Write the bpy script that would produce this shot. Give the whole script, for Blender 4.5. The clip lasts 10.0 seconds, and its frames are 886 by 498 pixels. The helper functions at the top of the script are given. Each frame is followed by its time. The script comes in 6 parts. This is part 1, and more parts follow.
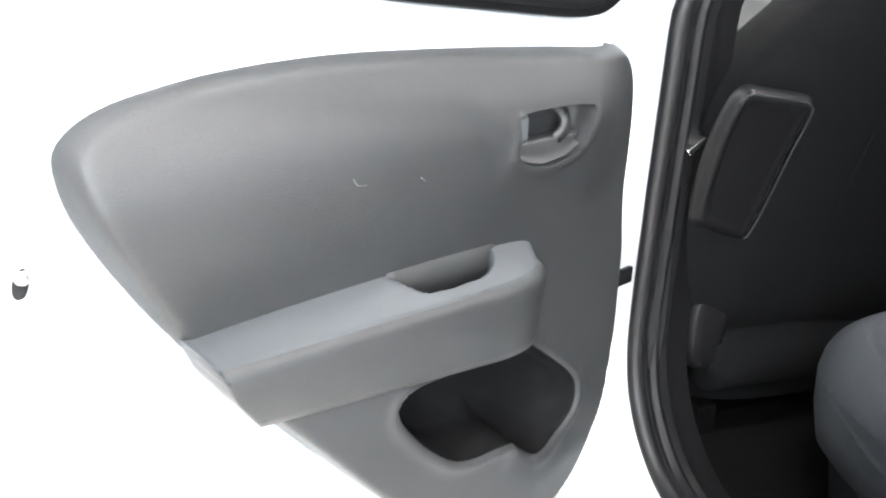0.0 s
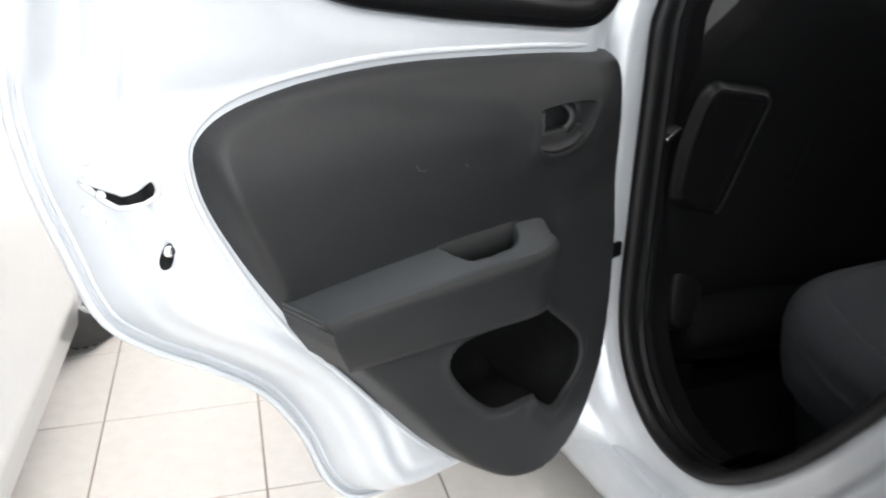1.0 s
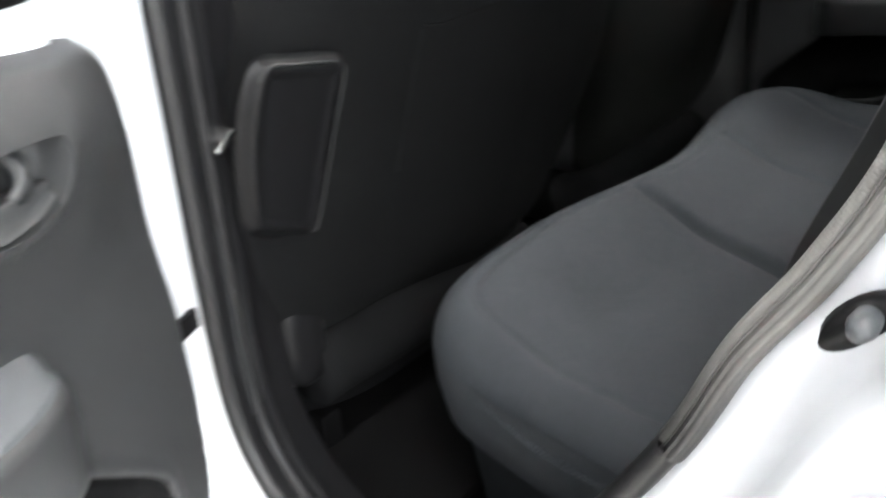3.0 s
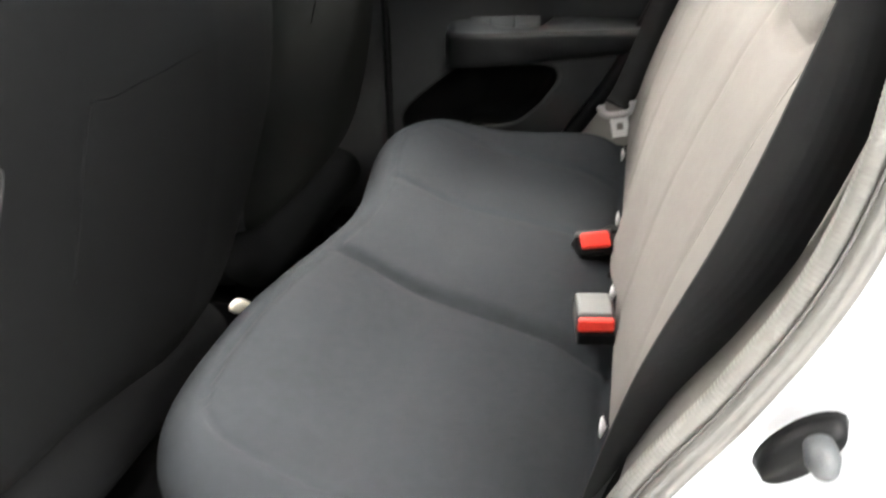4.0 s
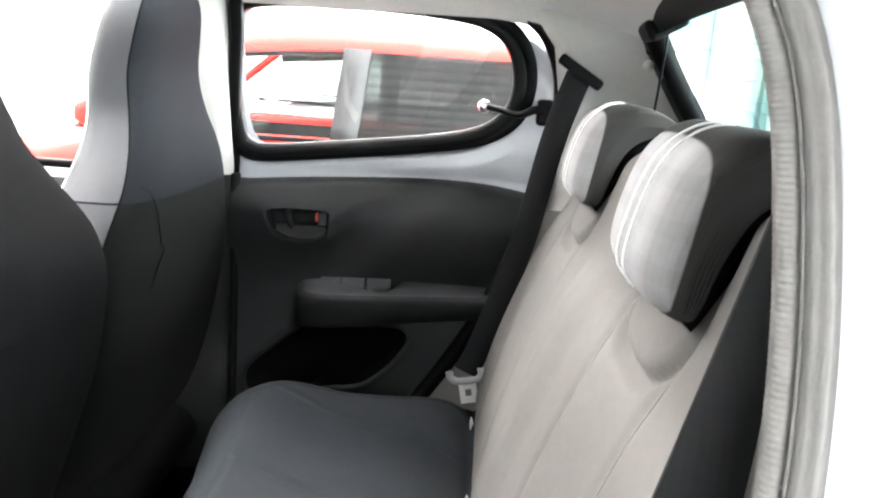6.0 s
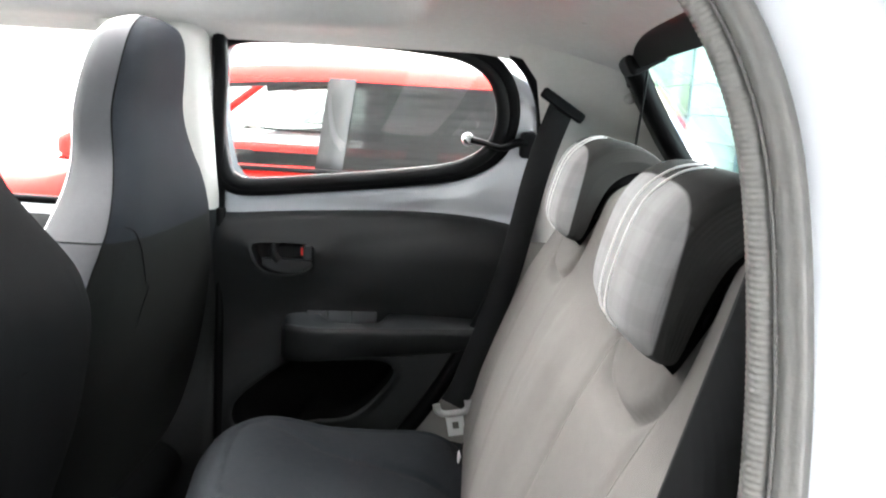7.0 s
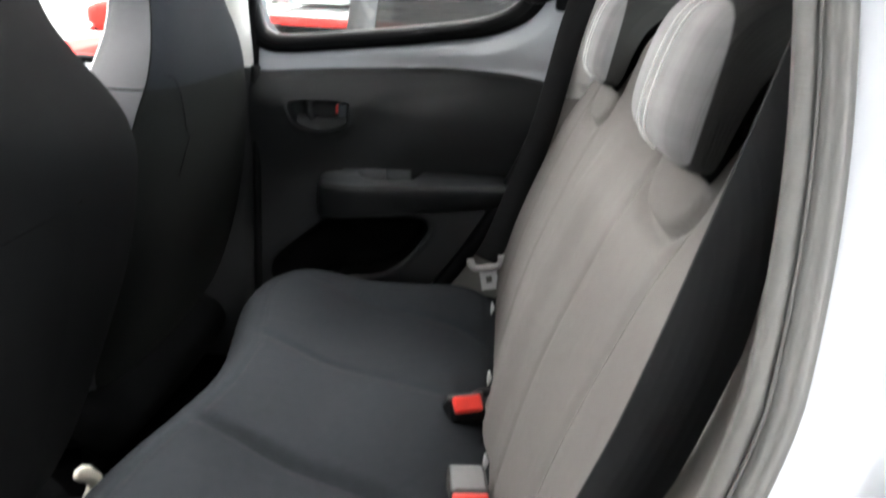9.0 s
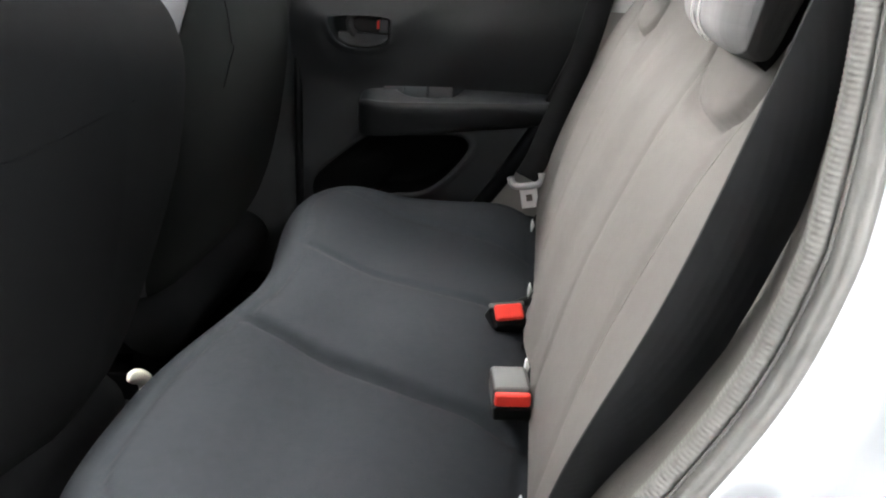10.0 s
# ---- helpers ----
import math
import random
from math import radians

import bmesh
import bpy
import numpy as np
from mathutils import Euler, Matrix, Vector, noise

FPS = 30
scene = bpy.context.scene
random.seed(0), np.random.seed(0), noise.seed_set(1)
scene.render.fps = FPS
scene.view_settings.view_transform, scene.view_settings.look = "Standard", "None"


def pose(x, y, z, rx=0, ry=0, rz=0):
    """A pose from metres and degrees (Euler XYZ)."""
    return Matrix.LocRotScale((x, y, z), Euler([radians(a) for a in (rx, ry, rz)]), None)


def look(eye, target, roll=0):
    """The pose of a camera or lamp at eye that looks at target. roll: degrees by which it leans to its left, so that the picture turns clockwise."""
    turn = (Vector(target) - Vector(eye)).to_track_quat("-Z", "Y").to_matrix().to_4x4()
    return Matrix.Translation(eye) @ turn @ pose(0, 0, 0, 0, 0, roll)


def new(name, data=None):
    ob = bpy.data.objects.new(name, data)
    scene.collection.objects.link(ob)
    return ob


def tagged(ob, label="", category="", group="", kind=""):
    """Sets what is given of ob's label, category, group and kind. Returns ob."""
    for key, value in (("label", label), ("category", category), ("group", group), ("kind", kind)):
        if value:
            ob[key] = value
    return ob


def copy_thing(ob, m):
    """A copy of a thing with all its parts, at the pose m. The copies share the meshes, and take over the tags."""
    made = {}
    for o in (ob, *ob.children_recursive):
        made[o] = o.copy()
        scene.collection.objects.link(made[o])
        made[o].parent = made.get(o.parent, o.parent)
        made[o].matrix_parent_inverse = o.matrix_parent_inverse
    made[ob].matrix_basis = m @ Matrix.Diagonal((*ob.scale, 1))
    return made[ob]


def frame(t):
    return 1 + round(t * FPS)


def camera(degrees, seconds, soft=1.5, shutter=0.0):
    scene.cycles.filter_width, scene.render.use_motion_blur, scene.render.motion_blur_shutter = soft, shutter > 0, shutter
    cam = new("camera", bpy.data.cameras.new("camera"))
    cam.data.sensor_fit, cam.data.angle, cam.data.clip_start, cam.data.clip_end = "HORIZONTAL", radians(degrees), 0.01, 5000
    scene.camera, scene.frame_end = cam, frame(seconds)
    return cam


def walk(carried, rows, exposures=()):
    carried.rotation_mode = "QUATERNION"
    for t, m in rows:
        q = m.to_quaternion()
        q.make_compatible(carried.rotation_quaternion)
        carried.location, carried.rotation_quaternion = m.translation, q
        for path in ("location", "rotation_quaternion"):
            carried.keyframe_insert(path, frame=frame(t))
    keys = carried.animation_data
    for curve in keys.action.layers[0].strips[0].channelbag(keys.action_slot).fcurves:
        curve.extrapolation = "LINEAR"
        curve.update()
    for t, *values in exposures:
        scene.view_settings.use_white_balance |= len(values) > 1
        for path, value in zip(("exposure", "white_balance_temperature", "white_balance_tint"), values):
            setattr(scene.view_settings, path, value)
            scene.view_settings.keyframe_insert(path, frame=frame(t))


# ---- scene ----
cam = camera(55.5, 10.0, soft=2.0, shutter=0.5)
PATH = [
    (0, (-1.298, -0.978, 1.112), (-0.746, 0.797, 0.375), 0.6),
    (0.5, (-1.353, -1.054, 1.131), (-0.844, 0.735, 0.397), 0.1),
    (1, (-1.455, -1.097, 1.136), (-0.774, 0.64, 0.416), -0.2),
    (1.2, (-1.487, -1.121, 1.129), (-0.746, 0.595, 0.422), -0.6),
    (1.5, (-1.519, -1.117, 1.123), (-0.714, 0.579, 0.432), -0.5),
    (2, (-1.455, -1.047, 1.109), (-0.518, 0.551, 0.354), -1.4),
    (2.5, (-1.261, -0.902, 1.106), (-0.223, 0.58, 0.252), -3.5),
    (2.7, (-1.198, -0.847, 1.098), (-0.066, 0.562, 0.242), -4.4),
    (3.8, (-1.071, -0.587, 1.113), (0.633, -0.11, 0.181), -1.7),
    (4, (-1.067, -0.576, 1.124), (0.681, -0.184, 0.234), -0.9),
    (4.5, (-1.021, -0.567, 1.116), (0.809, -0.296, 0.358), 2.5),
    (5, (-1.004, -0.56, 1.155), (0.898, -0.396, 0.559), 3.7),
    (5.5, (-0.995, -0.564, 1.181), (0.944, -0.446, 0.706), 4.0),
    (6.8, (-1.004, -0.572, 1.224), (0.963, -0.518, 0.864), 3.7),
    (7, (-0.999, -0.571, 1.221), (0.97, -0.515, 0.871), 3.4),
    (7.5, (-0.997, -0.57, 1.247), (0.989, -0.478, 1.032), 1.7),
    (8, (-1.002, -0.572, 1.239), (0.98, -0.507, 0.985), 2.4),
    (8.5, (-1.017, -0.57, 1.208), (0.938, -0.51, 0.788), 3.2),
    (9, (-1.032, -0.565, 1.167), (0.869, -0.459, 0.555), 3.1),
    (9.5, (-1.051, -0.562, 1.14), (0.802, -0.427, 0.399), 3.5),
    (10, (-1.054, -0.555, 1.131), (0.79, -0.382, 0.377), 2.9),
]
walk(cam, [(t, look(eye, target, roll)) for t, eye, target, roll in PATH],
     exposures=[(0, 3.3, 6400, 10), (0.5, 2.35, 6400, 10), (1.0, 1.15, 6450, 10), (1.5, 0.85, 6450, 10), (2.0, 1.05, 6400, 10), (2.5, 2.2, 6400, 10), (4.0, 4.05, 6850, 10), (4.5, 4.15, 6850, 10),
                (5.0, 4.0, 6700, 10), (5.5, 3.9, 6450, 10), (7.0, 3.4, 6350, 10), (8.0, 3.15, 6350, 10), (9.0, 3.05, 6400, 10), (9.5, 3.15, 6450, 10), (10.0, 3.45, 6450, 10)])


# ---- light ----
world = bpy.data.worlds.new("sky")
scene.world = world
world.use_nodes = True
wn = world.node_tree.nodes
sky = wn.new("ShaderNodeTexSky")
sky.sky_type, sky.sun_disc, sky.sun_elevation, sky.sun_rotation = "NISHITA", False, radians(42), radians(205)
world.node_tree.links.new(sky.outputs[0], wn["Background"].inputs[0])
wn["Background"].inputs[1].default_value = 0.15
sun_data = bpy.data.lights.new("sun", "SUN")
sun_data.energy, sun_data.angle, sun_data.color = 0.6, radians(12), (1.0, 0.96, 0.9)
sun = new("sun", sun_data)
sun.rotation_euler = (radians(48), 0, radians(-25))
LAMP = 10.5          # strength of the ceiling light panels
day = bpy.data.lights.new("daylight", "AREA")
day.shape, day.size, day.size_y, day.energy, day.color = "RECTANGLE", 15.6, 3.2, 400, (0.95, 0.98, 1.0)
window_light = new("daylight", day)
window_light.location = (1.0, -6.35, 2.02)
window_light.rotation_euler = (radians(90), 0, 0)


# ---- materials ----
def mat(name, color, rough=0.5, metal=0.0, vary=0.12, scale=6.0, grain=0.0, grain_scale=600.0, coat=0.0, kind="noise", spec=0.5, sheen=0.0):
    m = bpy.data.materials.new(name)
    m.use_nodes = True
    nt = m.node_tree
    b = nt.nodes["Principled BSDF"]
    b.inputs["Roughness"].default_value, b.inputs["Metallic"].default_value = rough, metal
    b.inputs["Coat Weight"].default_value, b.inputs["Coat Roughness"].default_value = coat, 0.06
    b.inputs["Specular IOR Level"].default_value = spec
    b.inputs["Sheen Weight"].default_value, b.inputs["Sheen Roughness"].default_value = sheen, 0.35
    tc = nt.nodes.new("ShaderNodeTexCoord")
    n1 = nt.nodes.new("ShaderNodeTexNoise")
    n1.inputs["Scale"].default_value, n1.inputs["Detail"].default_value = scale, 5
    n2 = nt.nodes.new("ShaderNodeTexNoise")
    n2.inputs["Scale"].default_value, n2.inputs["Detail"].default_value = scale * 14, 3
    add = nt.nodes.new("ShaderNodeMath")
    add.operation = "ADD"
    nt.links.new(tc.outputs["Object"], n1.inputs["Vector"])
    nt.links.new(tc.outputs["Object"], n2.inputs["Vector"])
    nt.links.new(n1.outputs["Fac"], add.inputs[0])
    nt.links.new(n2.outputs["Fac"], add.inputs[1])
    ramp = nt.nodes.new("ShaderNodeMapRange")
    ramp.clamp = False
    ramp.inputs["From Min"].default_value, ramp.inputs["From Max"].default_value = 0.6, 1.4
    ramp.inputs["To Min"].default_value, ramp.inputs["To Max"].default_value = 1 - vary, 1 + vary
    nt.links.new(add.outputs[0], ramp.inputs["Value"])
    mul = nt.nodes.new("ShaderNodeVectorMath")
    mul.operation = "SCALE"
    mul.inputs[0].default_value = color[:3]
    nt.links.new(ramp.outputs[0], mul.inputs["Scale"])
    nt.links.new(mul.outputs[0], b.inputs["Base Color"])
    if grain:
        bump = nt.nodes.new("ShaderNodeBump")
        bump.inputs["Strength"].default_value, bump.inputs["Distance"].default_value = grain, 0.001
        if kind == "leather":
            g = nt.nodes.new("ShaderNodeTexVoronoi")
            g.inputs["Scale"].default_value = grain_scale
            nt.links.new(tc.outputs["Object"], g.inputs["Vector"])
            nt.links.new(g.outputs["Distance"], bump.inputs["Height"])
        elif kind == "weave":
            mx = nt.nodes.new("ShaderNodeMath")
            mx.operation = "MAXIMUM"
            for k, axis in enumerate(("X", "Z")):
                w = nt.nodes.new("ShaderNodeTexWave")
                w.bands_direction = axis if k == 0 else "DIAGONAL"
                w.inputs["Scale"].default_value, w.inputs["Distortion"].default_value = grain_scale, 1.5
                nt.links.new(tc.outputs["Object"], w.inputs["Vector"])
                nt.links.new(w.outputs["Fac"], mx.inputs[k])
            nt.links.new(mx.outputs[0], bump.inputs["Height"])
        else:
            g = nt.nodes.new("ShaderNodeTexNoise")
            g.inputs["Scale"].default_value, g.inputs["Detail"].default_value = grain_scale, 4
            nt.links.new(tc.outputs["Object"], g.inputs["Vector"])
            nt.links.new(g.outputs["Fac"], bump.inputs["Height"])
        nt.links.new(bump.outputs[0], b.inputs["Normal"])
    return m


def glass(name, tint, gloss=0.08):
    m = bpy.data.materials.new(name)
    m.use_nodes = True
    nt = m.node_tree
    nt.nodes.remove(nt.nodes["Principled BSDF"])
    tr, gl, mix, lw = (nt.nodes.new(k) for k in ("ShaderNodeBsdfTransparent", "ShaderNodeBsdfGlossy", "ShaderNodeMixShader", "ShaderNodeLayerWeight"))
    pw, fr = nt.nodes.new("ShaderNodeMath"), nt.nodes.new("ShaderNodeMath")
    pw.operation, fr.operation = "POWER", "MULTIPLY_ADD"
    pw.inputs[1].default_value, fr.inputs[1].default_value, fr.inputs[2].default_value = 5.0, 0.7, gloss * 0.5
    lw.inputs[0].default_value = 0.5
    nt.links.new(lw.outputs["Facing"], pw.inputs[0])
    nt.links.new(pw.outputs[0], fr.inputs[0])
    tr.inputs[0].default_value = (*tint, 1)
    gl.inputs["Roughness"].default_value = 0.02
    nt.links.new(fr.outputs[0], mix.inputs[0])
    nt.links.new(tr.outputs[0], mix.inputs[1])
    nt.links.new(gl.outputs[0], mix.inputs[2])
    nt.links.new(mix.outputs[0], nt.nodes["Material Output"].inputs[0])
    return m


def glow(name, color, strength):
    m = bpy.data.materials.new(name)
    m.use_nodes = True
    b = m.node_tree.nodes["Principled BSDF"]
    b.inputs["Base Color"].default_value = (0.8, 0.8, 0.8, 1)
    b.inputs["Emission Color"].default_value = (*color, 1)
    b.inputs["Emission Strength"].default_value = strength
    return m


PLASTIC = mat("dark_plastic", (0.0135, 0.0140, 0.0147), 0.46, vary=0.10, grain=0.35, grain_scale=900, kind="leather", spec=0.27)
PLASTIC_PALE = mat("pale_plastic", (0.034, 0.037, 0.040), 0.42, vary=0.08, grain=0.3, grain_scale=900, kind="leather", spec=0.3)
GLOSS_BLACK = mat("black_plastic", (0.0042, 0.0042, 0.0046), 0.38, vary=0.1, spec=0.09)
SHADE_BLACK = mat("shade_and_plastic_black", (0.0035, 0.0035, 0.0037), 0.7, vary=0.1, spec=0.03)
RUBBER = mat("rubber", (0.0045, 0.0045, 0.005), 0.45, vary=0.2, grain=0.2, grain_scale=300, spec=0.2)
PAINT = mat("silver_paint", (0.47, 0.49, 0.515), 0.30, metal=0.20, vary=0.03, scale=3, coat=0.6)
RED = mat("red_paint", (0.62, 0.022, 0.017), 0.55, vary=0.04, scale=3, coat=0.0, spec=0.12)
WHITE = mat("white_paint", (0.60, 0.61, 0.62), 0.3, vary=0.03, scale=3, coat=0.8)
GREY_PAINT = mat("grey_paint", (0.42, 0.43, 0.44), 0.3, metal=0.4, vary=0.03, scale=3, coat=0.8)
CUSHION = mat("charcoal_fabric", (0.0195, 0.0222, 0.0258), 0.85, vary=0.16, scale=5, grain=0.6, grain_scale=420, kind="weave", spec=0.15)
GREY_FABRIC = mat("grey_fabric", (0.142, 0.134, 0.1255), 0.85, vary=0.06, scale=5, grain=0.6, grain_scale=420, kind="weave", spec=0.25)
SEAT_FABRIC = mat("front_seat_fabric", (0.0040, 0.0041, 0.0044), 0.8, vary=0.15, scale=6, grain=0.5, grain_scale=420, kind="weave", spec=0.03, sheen=0.003)
# lighter copy of the seat fabric, for the light on the far seat
SEAT_LIT = mat("lit_seat_fabric", (0.0068, 0.0073, 0.0069), 0.8, vary=0.15, scale=6, grain=0.5, grain_scale=420, kind="weave", spec=0.05, sheen=0.005)
SEAT_GREY = mat("grey_leatherette", (0.030, 0.0315, 0.0345), 0.55, vary=0.08, scale=6, grain=0.3, grain_scale=800, kind="leather", spec=0.25)
HEADREST_SHADED = mat("shaded_headrest_fabric", (0.0105, 0.0120, 0.0145), 0.7, vary=0.10, scale=6, grain=0.5, grain_scale=420, kind="weave", spec=0.04, sheen=0.005)
STITCH = mat("white_thread", (0.75, 0.75, 0.74), 0.7)
HEADLINER = mat("headliner", (0.56, 0.55, 0.54), 0.9, vary=0.05, grain=0.4, grain_scale=700, spec=0.2)
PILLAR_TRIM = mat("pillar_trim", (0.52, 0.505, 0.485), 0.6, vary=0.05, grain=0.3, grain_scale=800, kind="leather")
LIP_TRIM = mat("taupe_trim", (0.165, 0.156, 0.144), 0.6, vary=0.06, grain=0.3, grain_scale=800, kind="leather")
# darker copy of the pillar trim, with the near side's shade in its colour
NEAR_TRIM_SHADED = mat("shaded_pillar_trim", (0.13, 0.122, 0.112), 0.6, vary=0.06, grain=0.3, grain_scale=800, kind="leather")
CARPET = mat("carpet", (0.0035, 0.0035, 0.0037), 0.95, vary=0.3, scale=20, grain=1.0, grain_scale=500, spec=0.03)
CARPET_GREY = mat("grey_carpet", (0.013, 0.014, 0.0155), 0.95, vary=0.25, scale=20, grain=1.0, grain_scale=500, spec=0.03)
WEBBING = mat("belt_webbing", (0.0066, 0.0068, 0.0073), 0.7, vary=0.1, grain=0.12, grain_scale=500, kind="weave", spec=0.2)
STEEL = mat("steel", (0.75, 0.75, 0.74), 0.25, metal=1.0, vary=0.1)
PLATED = mat("plated_steel", (0.78, 0.78, 0.77), 0.45, metal=0.35, vary=0.05)
# darker copy of the door plastic, the shade inside recesses put into its colour
RECESS_SHADED = mat("shaded_recess_plastic", (0.011, 0.0115, 0.012), 0.55, vary=0.1, spec=0.2)
RED_PLASTIC = mat("red_button", (0.75, 0.045, 0.03), 0.35)
BUCKLE_GREY = mat("buckle_plastic", (0.06, 0.059, 0.058), 0.4)
GRIP_GREY = mat("grip_plastic", (0.34, 0.335, 0.33), 0.45)
SCUFF = mat("scuffed_plastic", (0.07, 0.07, 0.072), 0.6)
BEIGE_PLASTIC = mat("cream_plastic", (0.72, 0.68, 0.58), 0.5)
WHITE_TAG = mat("white_tag", (0.85, 0.85, 0.84), 0.6)
TYRE = mat("tyre_rubber", (0.022, 0.022, 0.023), 0.7, vary=0.2, grain=0.5, grain_scale=200)
ALLOY = mat("alloy", (0.65, 0.66, 0.67), 0.3, metal=0.9)
TILE = mat("floor_tile", (0.66, 0.632, 0.595), 0.16, vary=0.06, scale=2.0, grain=0.05, grain_scale=30)
SIDE_SHADE = mat("column_side_shade", (0.10, 0.15, 0.15), 0.5, vary=0.1)
PALE_PANEL = mat("pale_grey_paint", (0.38, 0.41, 0.41), 0.6, vary=0.06, scale=1.5)
GROUT = mat("grout", (0.26, 0.21, 0.17), 0.9, vary=0.2, scale=8)
DARK_WALL = mat("light_cutting_wall", (0.07, 0.072, 0.075), 0.8, vary=0.06, scale=1.5)
WALL = mat("white_wall", (0.80, 0.80, 0.79), 0.8, vary=0.04, scale=1.5)
FRAME = mat("window_frame", (0.72, 0.74, 0.74), 0.4, vary=0.05)
CEILING = mat("ceiling_sheet", (0.62, 0.63, 0.64), 0.6, vary=0.06)
GLASS = glass("clear_glass", (0.93, 0.95, 0.94))
TINTED = glass("tinted_glass", (0.20, 0.29, 0.275))
CAR_GLASS = glass("car_glass", (0.80, 0.83, 0.82))
DARK_GLASS = glass("privacy_glass", (0.055, 0.062, 0.060), 0.10)
PANEL_GLOW = glow("panel_light", (1.0, 0.98, 0.95), LAMP)


def shaded_by_height(name, low, high, z0, z1, rough):
    """Rubber or trim coloured darker towards its foot, the shade low down put into the colour."""
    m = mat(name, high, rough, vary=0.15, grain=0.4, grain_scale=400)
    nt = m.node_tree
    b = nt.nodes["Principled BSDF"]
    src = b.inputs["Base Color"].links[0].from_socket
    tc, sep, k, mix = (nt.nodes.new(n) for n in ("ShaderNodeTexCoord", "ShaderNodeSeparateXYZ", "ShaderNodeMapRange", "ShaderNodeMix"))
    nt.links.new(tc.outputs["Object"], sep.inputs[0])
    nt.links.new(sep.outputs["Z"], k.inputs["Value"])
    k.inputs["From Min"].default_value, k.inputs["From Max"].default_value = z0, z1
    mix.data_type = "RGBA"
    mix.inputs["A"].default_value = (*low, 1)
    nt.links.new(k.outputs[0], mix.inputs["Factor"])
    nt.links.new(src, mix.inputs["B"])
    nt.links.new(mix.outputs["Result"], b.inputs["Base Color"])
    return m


SEAL_SHADED = shaded_by_height("height_shaded_seal", (0.005, 0.005, 0.0055), (0.076, 0.074, 0.070), 0.735, 0.835, 0.5)
# the trim edge is dark all over for the shaded valley it lies in
LIP_SHADED = shaded_by_height("height_shaded_trim", (0.006, 0.006, 0.006), (0.050, 0.046, 0.041), 0.735, 0.835, 0.6)
BEAD_SHADED = shaded_by_height("height_shaded_lip", (0.008, 0.008, 0.008), (0.092, 0.089, 0.084), 0.735, 0.835, 0.5)


# ---- mesh helpers ----
def mesh_from(name, verts, faces, smooth=True, orient=True):
    me = bpy.data.meshes.new(name)
    me.from_pydata([tuple(map(float, v)) for v in verts], [], [tuple(int(i) for i in f) for f in faces])
    me.validate()
    bm = bmesh.new()
    bm.from_mesh(me)
    bmesh.ops.remove_doubles(bm, verts=bm.verts, dist=1e-6)
    if orient:
        bmesh.ops.recalc_face_normals(bm, faces=bm.faces)
    bm.to_mesh(me)
    bm.free()
    me.polygons.foreach_set("use_smooth", [smooth] * len(me.polygons))
    return me


def put(name, me, material, parent=None, label=""):
    ob = new(name, me)
    if material is not None and not me.materials:
        me.materials.append(material)
    ob.parent = parent
    if label:
        ob["label"] = label
    return ob


def empty(name, x=0, y=0, z=0, label="", category="", group="", kind=""):
    ob = new(name)
    ob.empty_display_size = 0.05
    return tagged(ob, label, category, group, kind)


def spline(ctrl, per=8, closed=True):
    """Catmull-Rom through control points of any dimension."""
    c = np.array(ctrl, float)
    n = len(c)
    out = []
    for i in range(n if closed else n - 1):
        if closed:
            a, b, d, e = c[(i - 1) % n], c[i], c[(i + 1) % n], c[(i + 2) % n]
        else:
            a, b, d, e = c[max(i - 1, 0)], c[i], c[i + 1], c[min(i + 2, n - 1)]
        for k in range(per):
            t = k / per
            out.append(0.5 * (2 * b + (d - a) * t + (2 * a - 5 * b + 4 * d - e) * t * t + (3 * b - a - 3 * d + e) * t ** 3))
    if not closed:
        out.append(c[-1])
    return np.array(out)


def sdf(poly, pts):
    """Distance inside (positive) or outside (negative) a closed outline, and the nearest point on it."""
    best = np.full(len(pts), 1e9)
    near = np.zeros_like(pts)
    inside = np.zeros(len(pts), bool)
    for a, b in zip(poly, np.roll(poly, -1, 0)):
        ab = b - a
        t = np.clip(((pts - a) @ ab) / max(ab @ ab, 1e-12), 0, 1)
        q = a + t[:, None] * ab
        dist = np.hypot(*(pts - q).T)
        m = dist < best
        best[m], near[m] = dist[m], q[m]
        cross = (a[1] > pts[:, 1]) != (b[1] > pts[:, 1])
        with np.errstate(divide="ignore", invalid="ignore"):
            xs = a[0] + (pts[:, 1] - a[1]) * ab[0] / (ab[1] if ab[1] else 1e-12)
        inside ^= cross & (pts[:, 0] < xs)
    return np.where(inside, best, -best), near


def ease(a, b, x):
    t = np.clip((np.asarray(x, float) - a) / (b - a), 0, 1)
    return t * t * (3 - 2 * t)


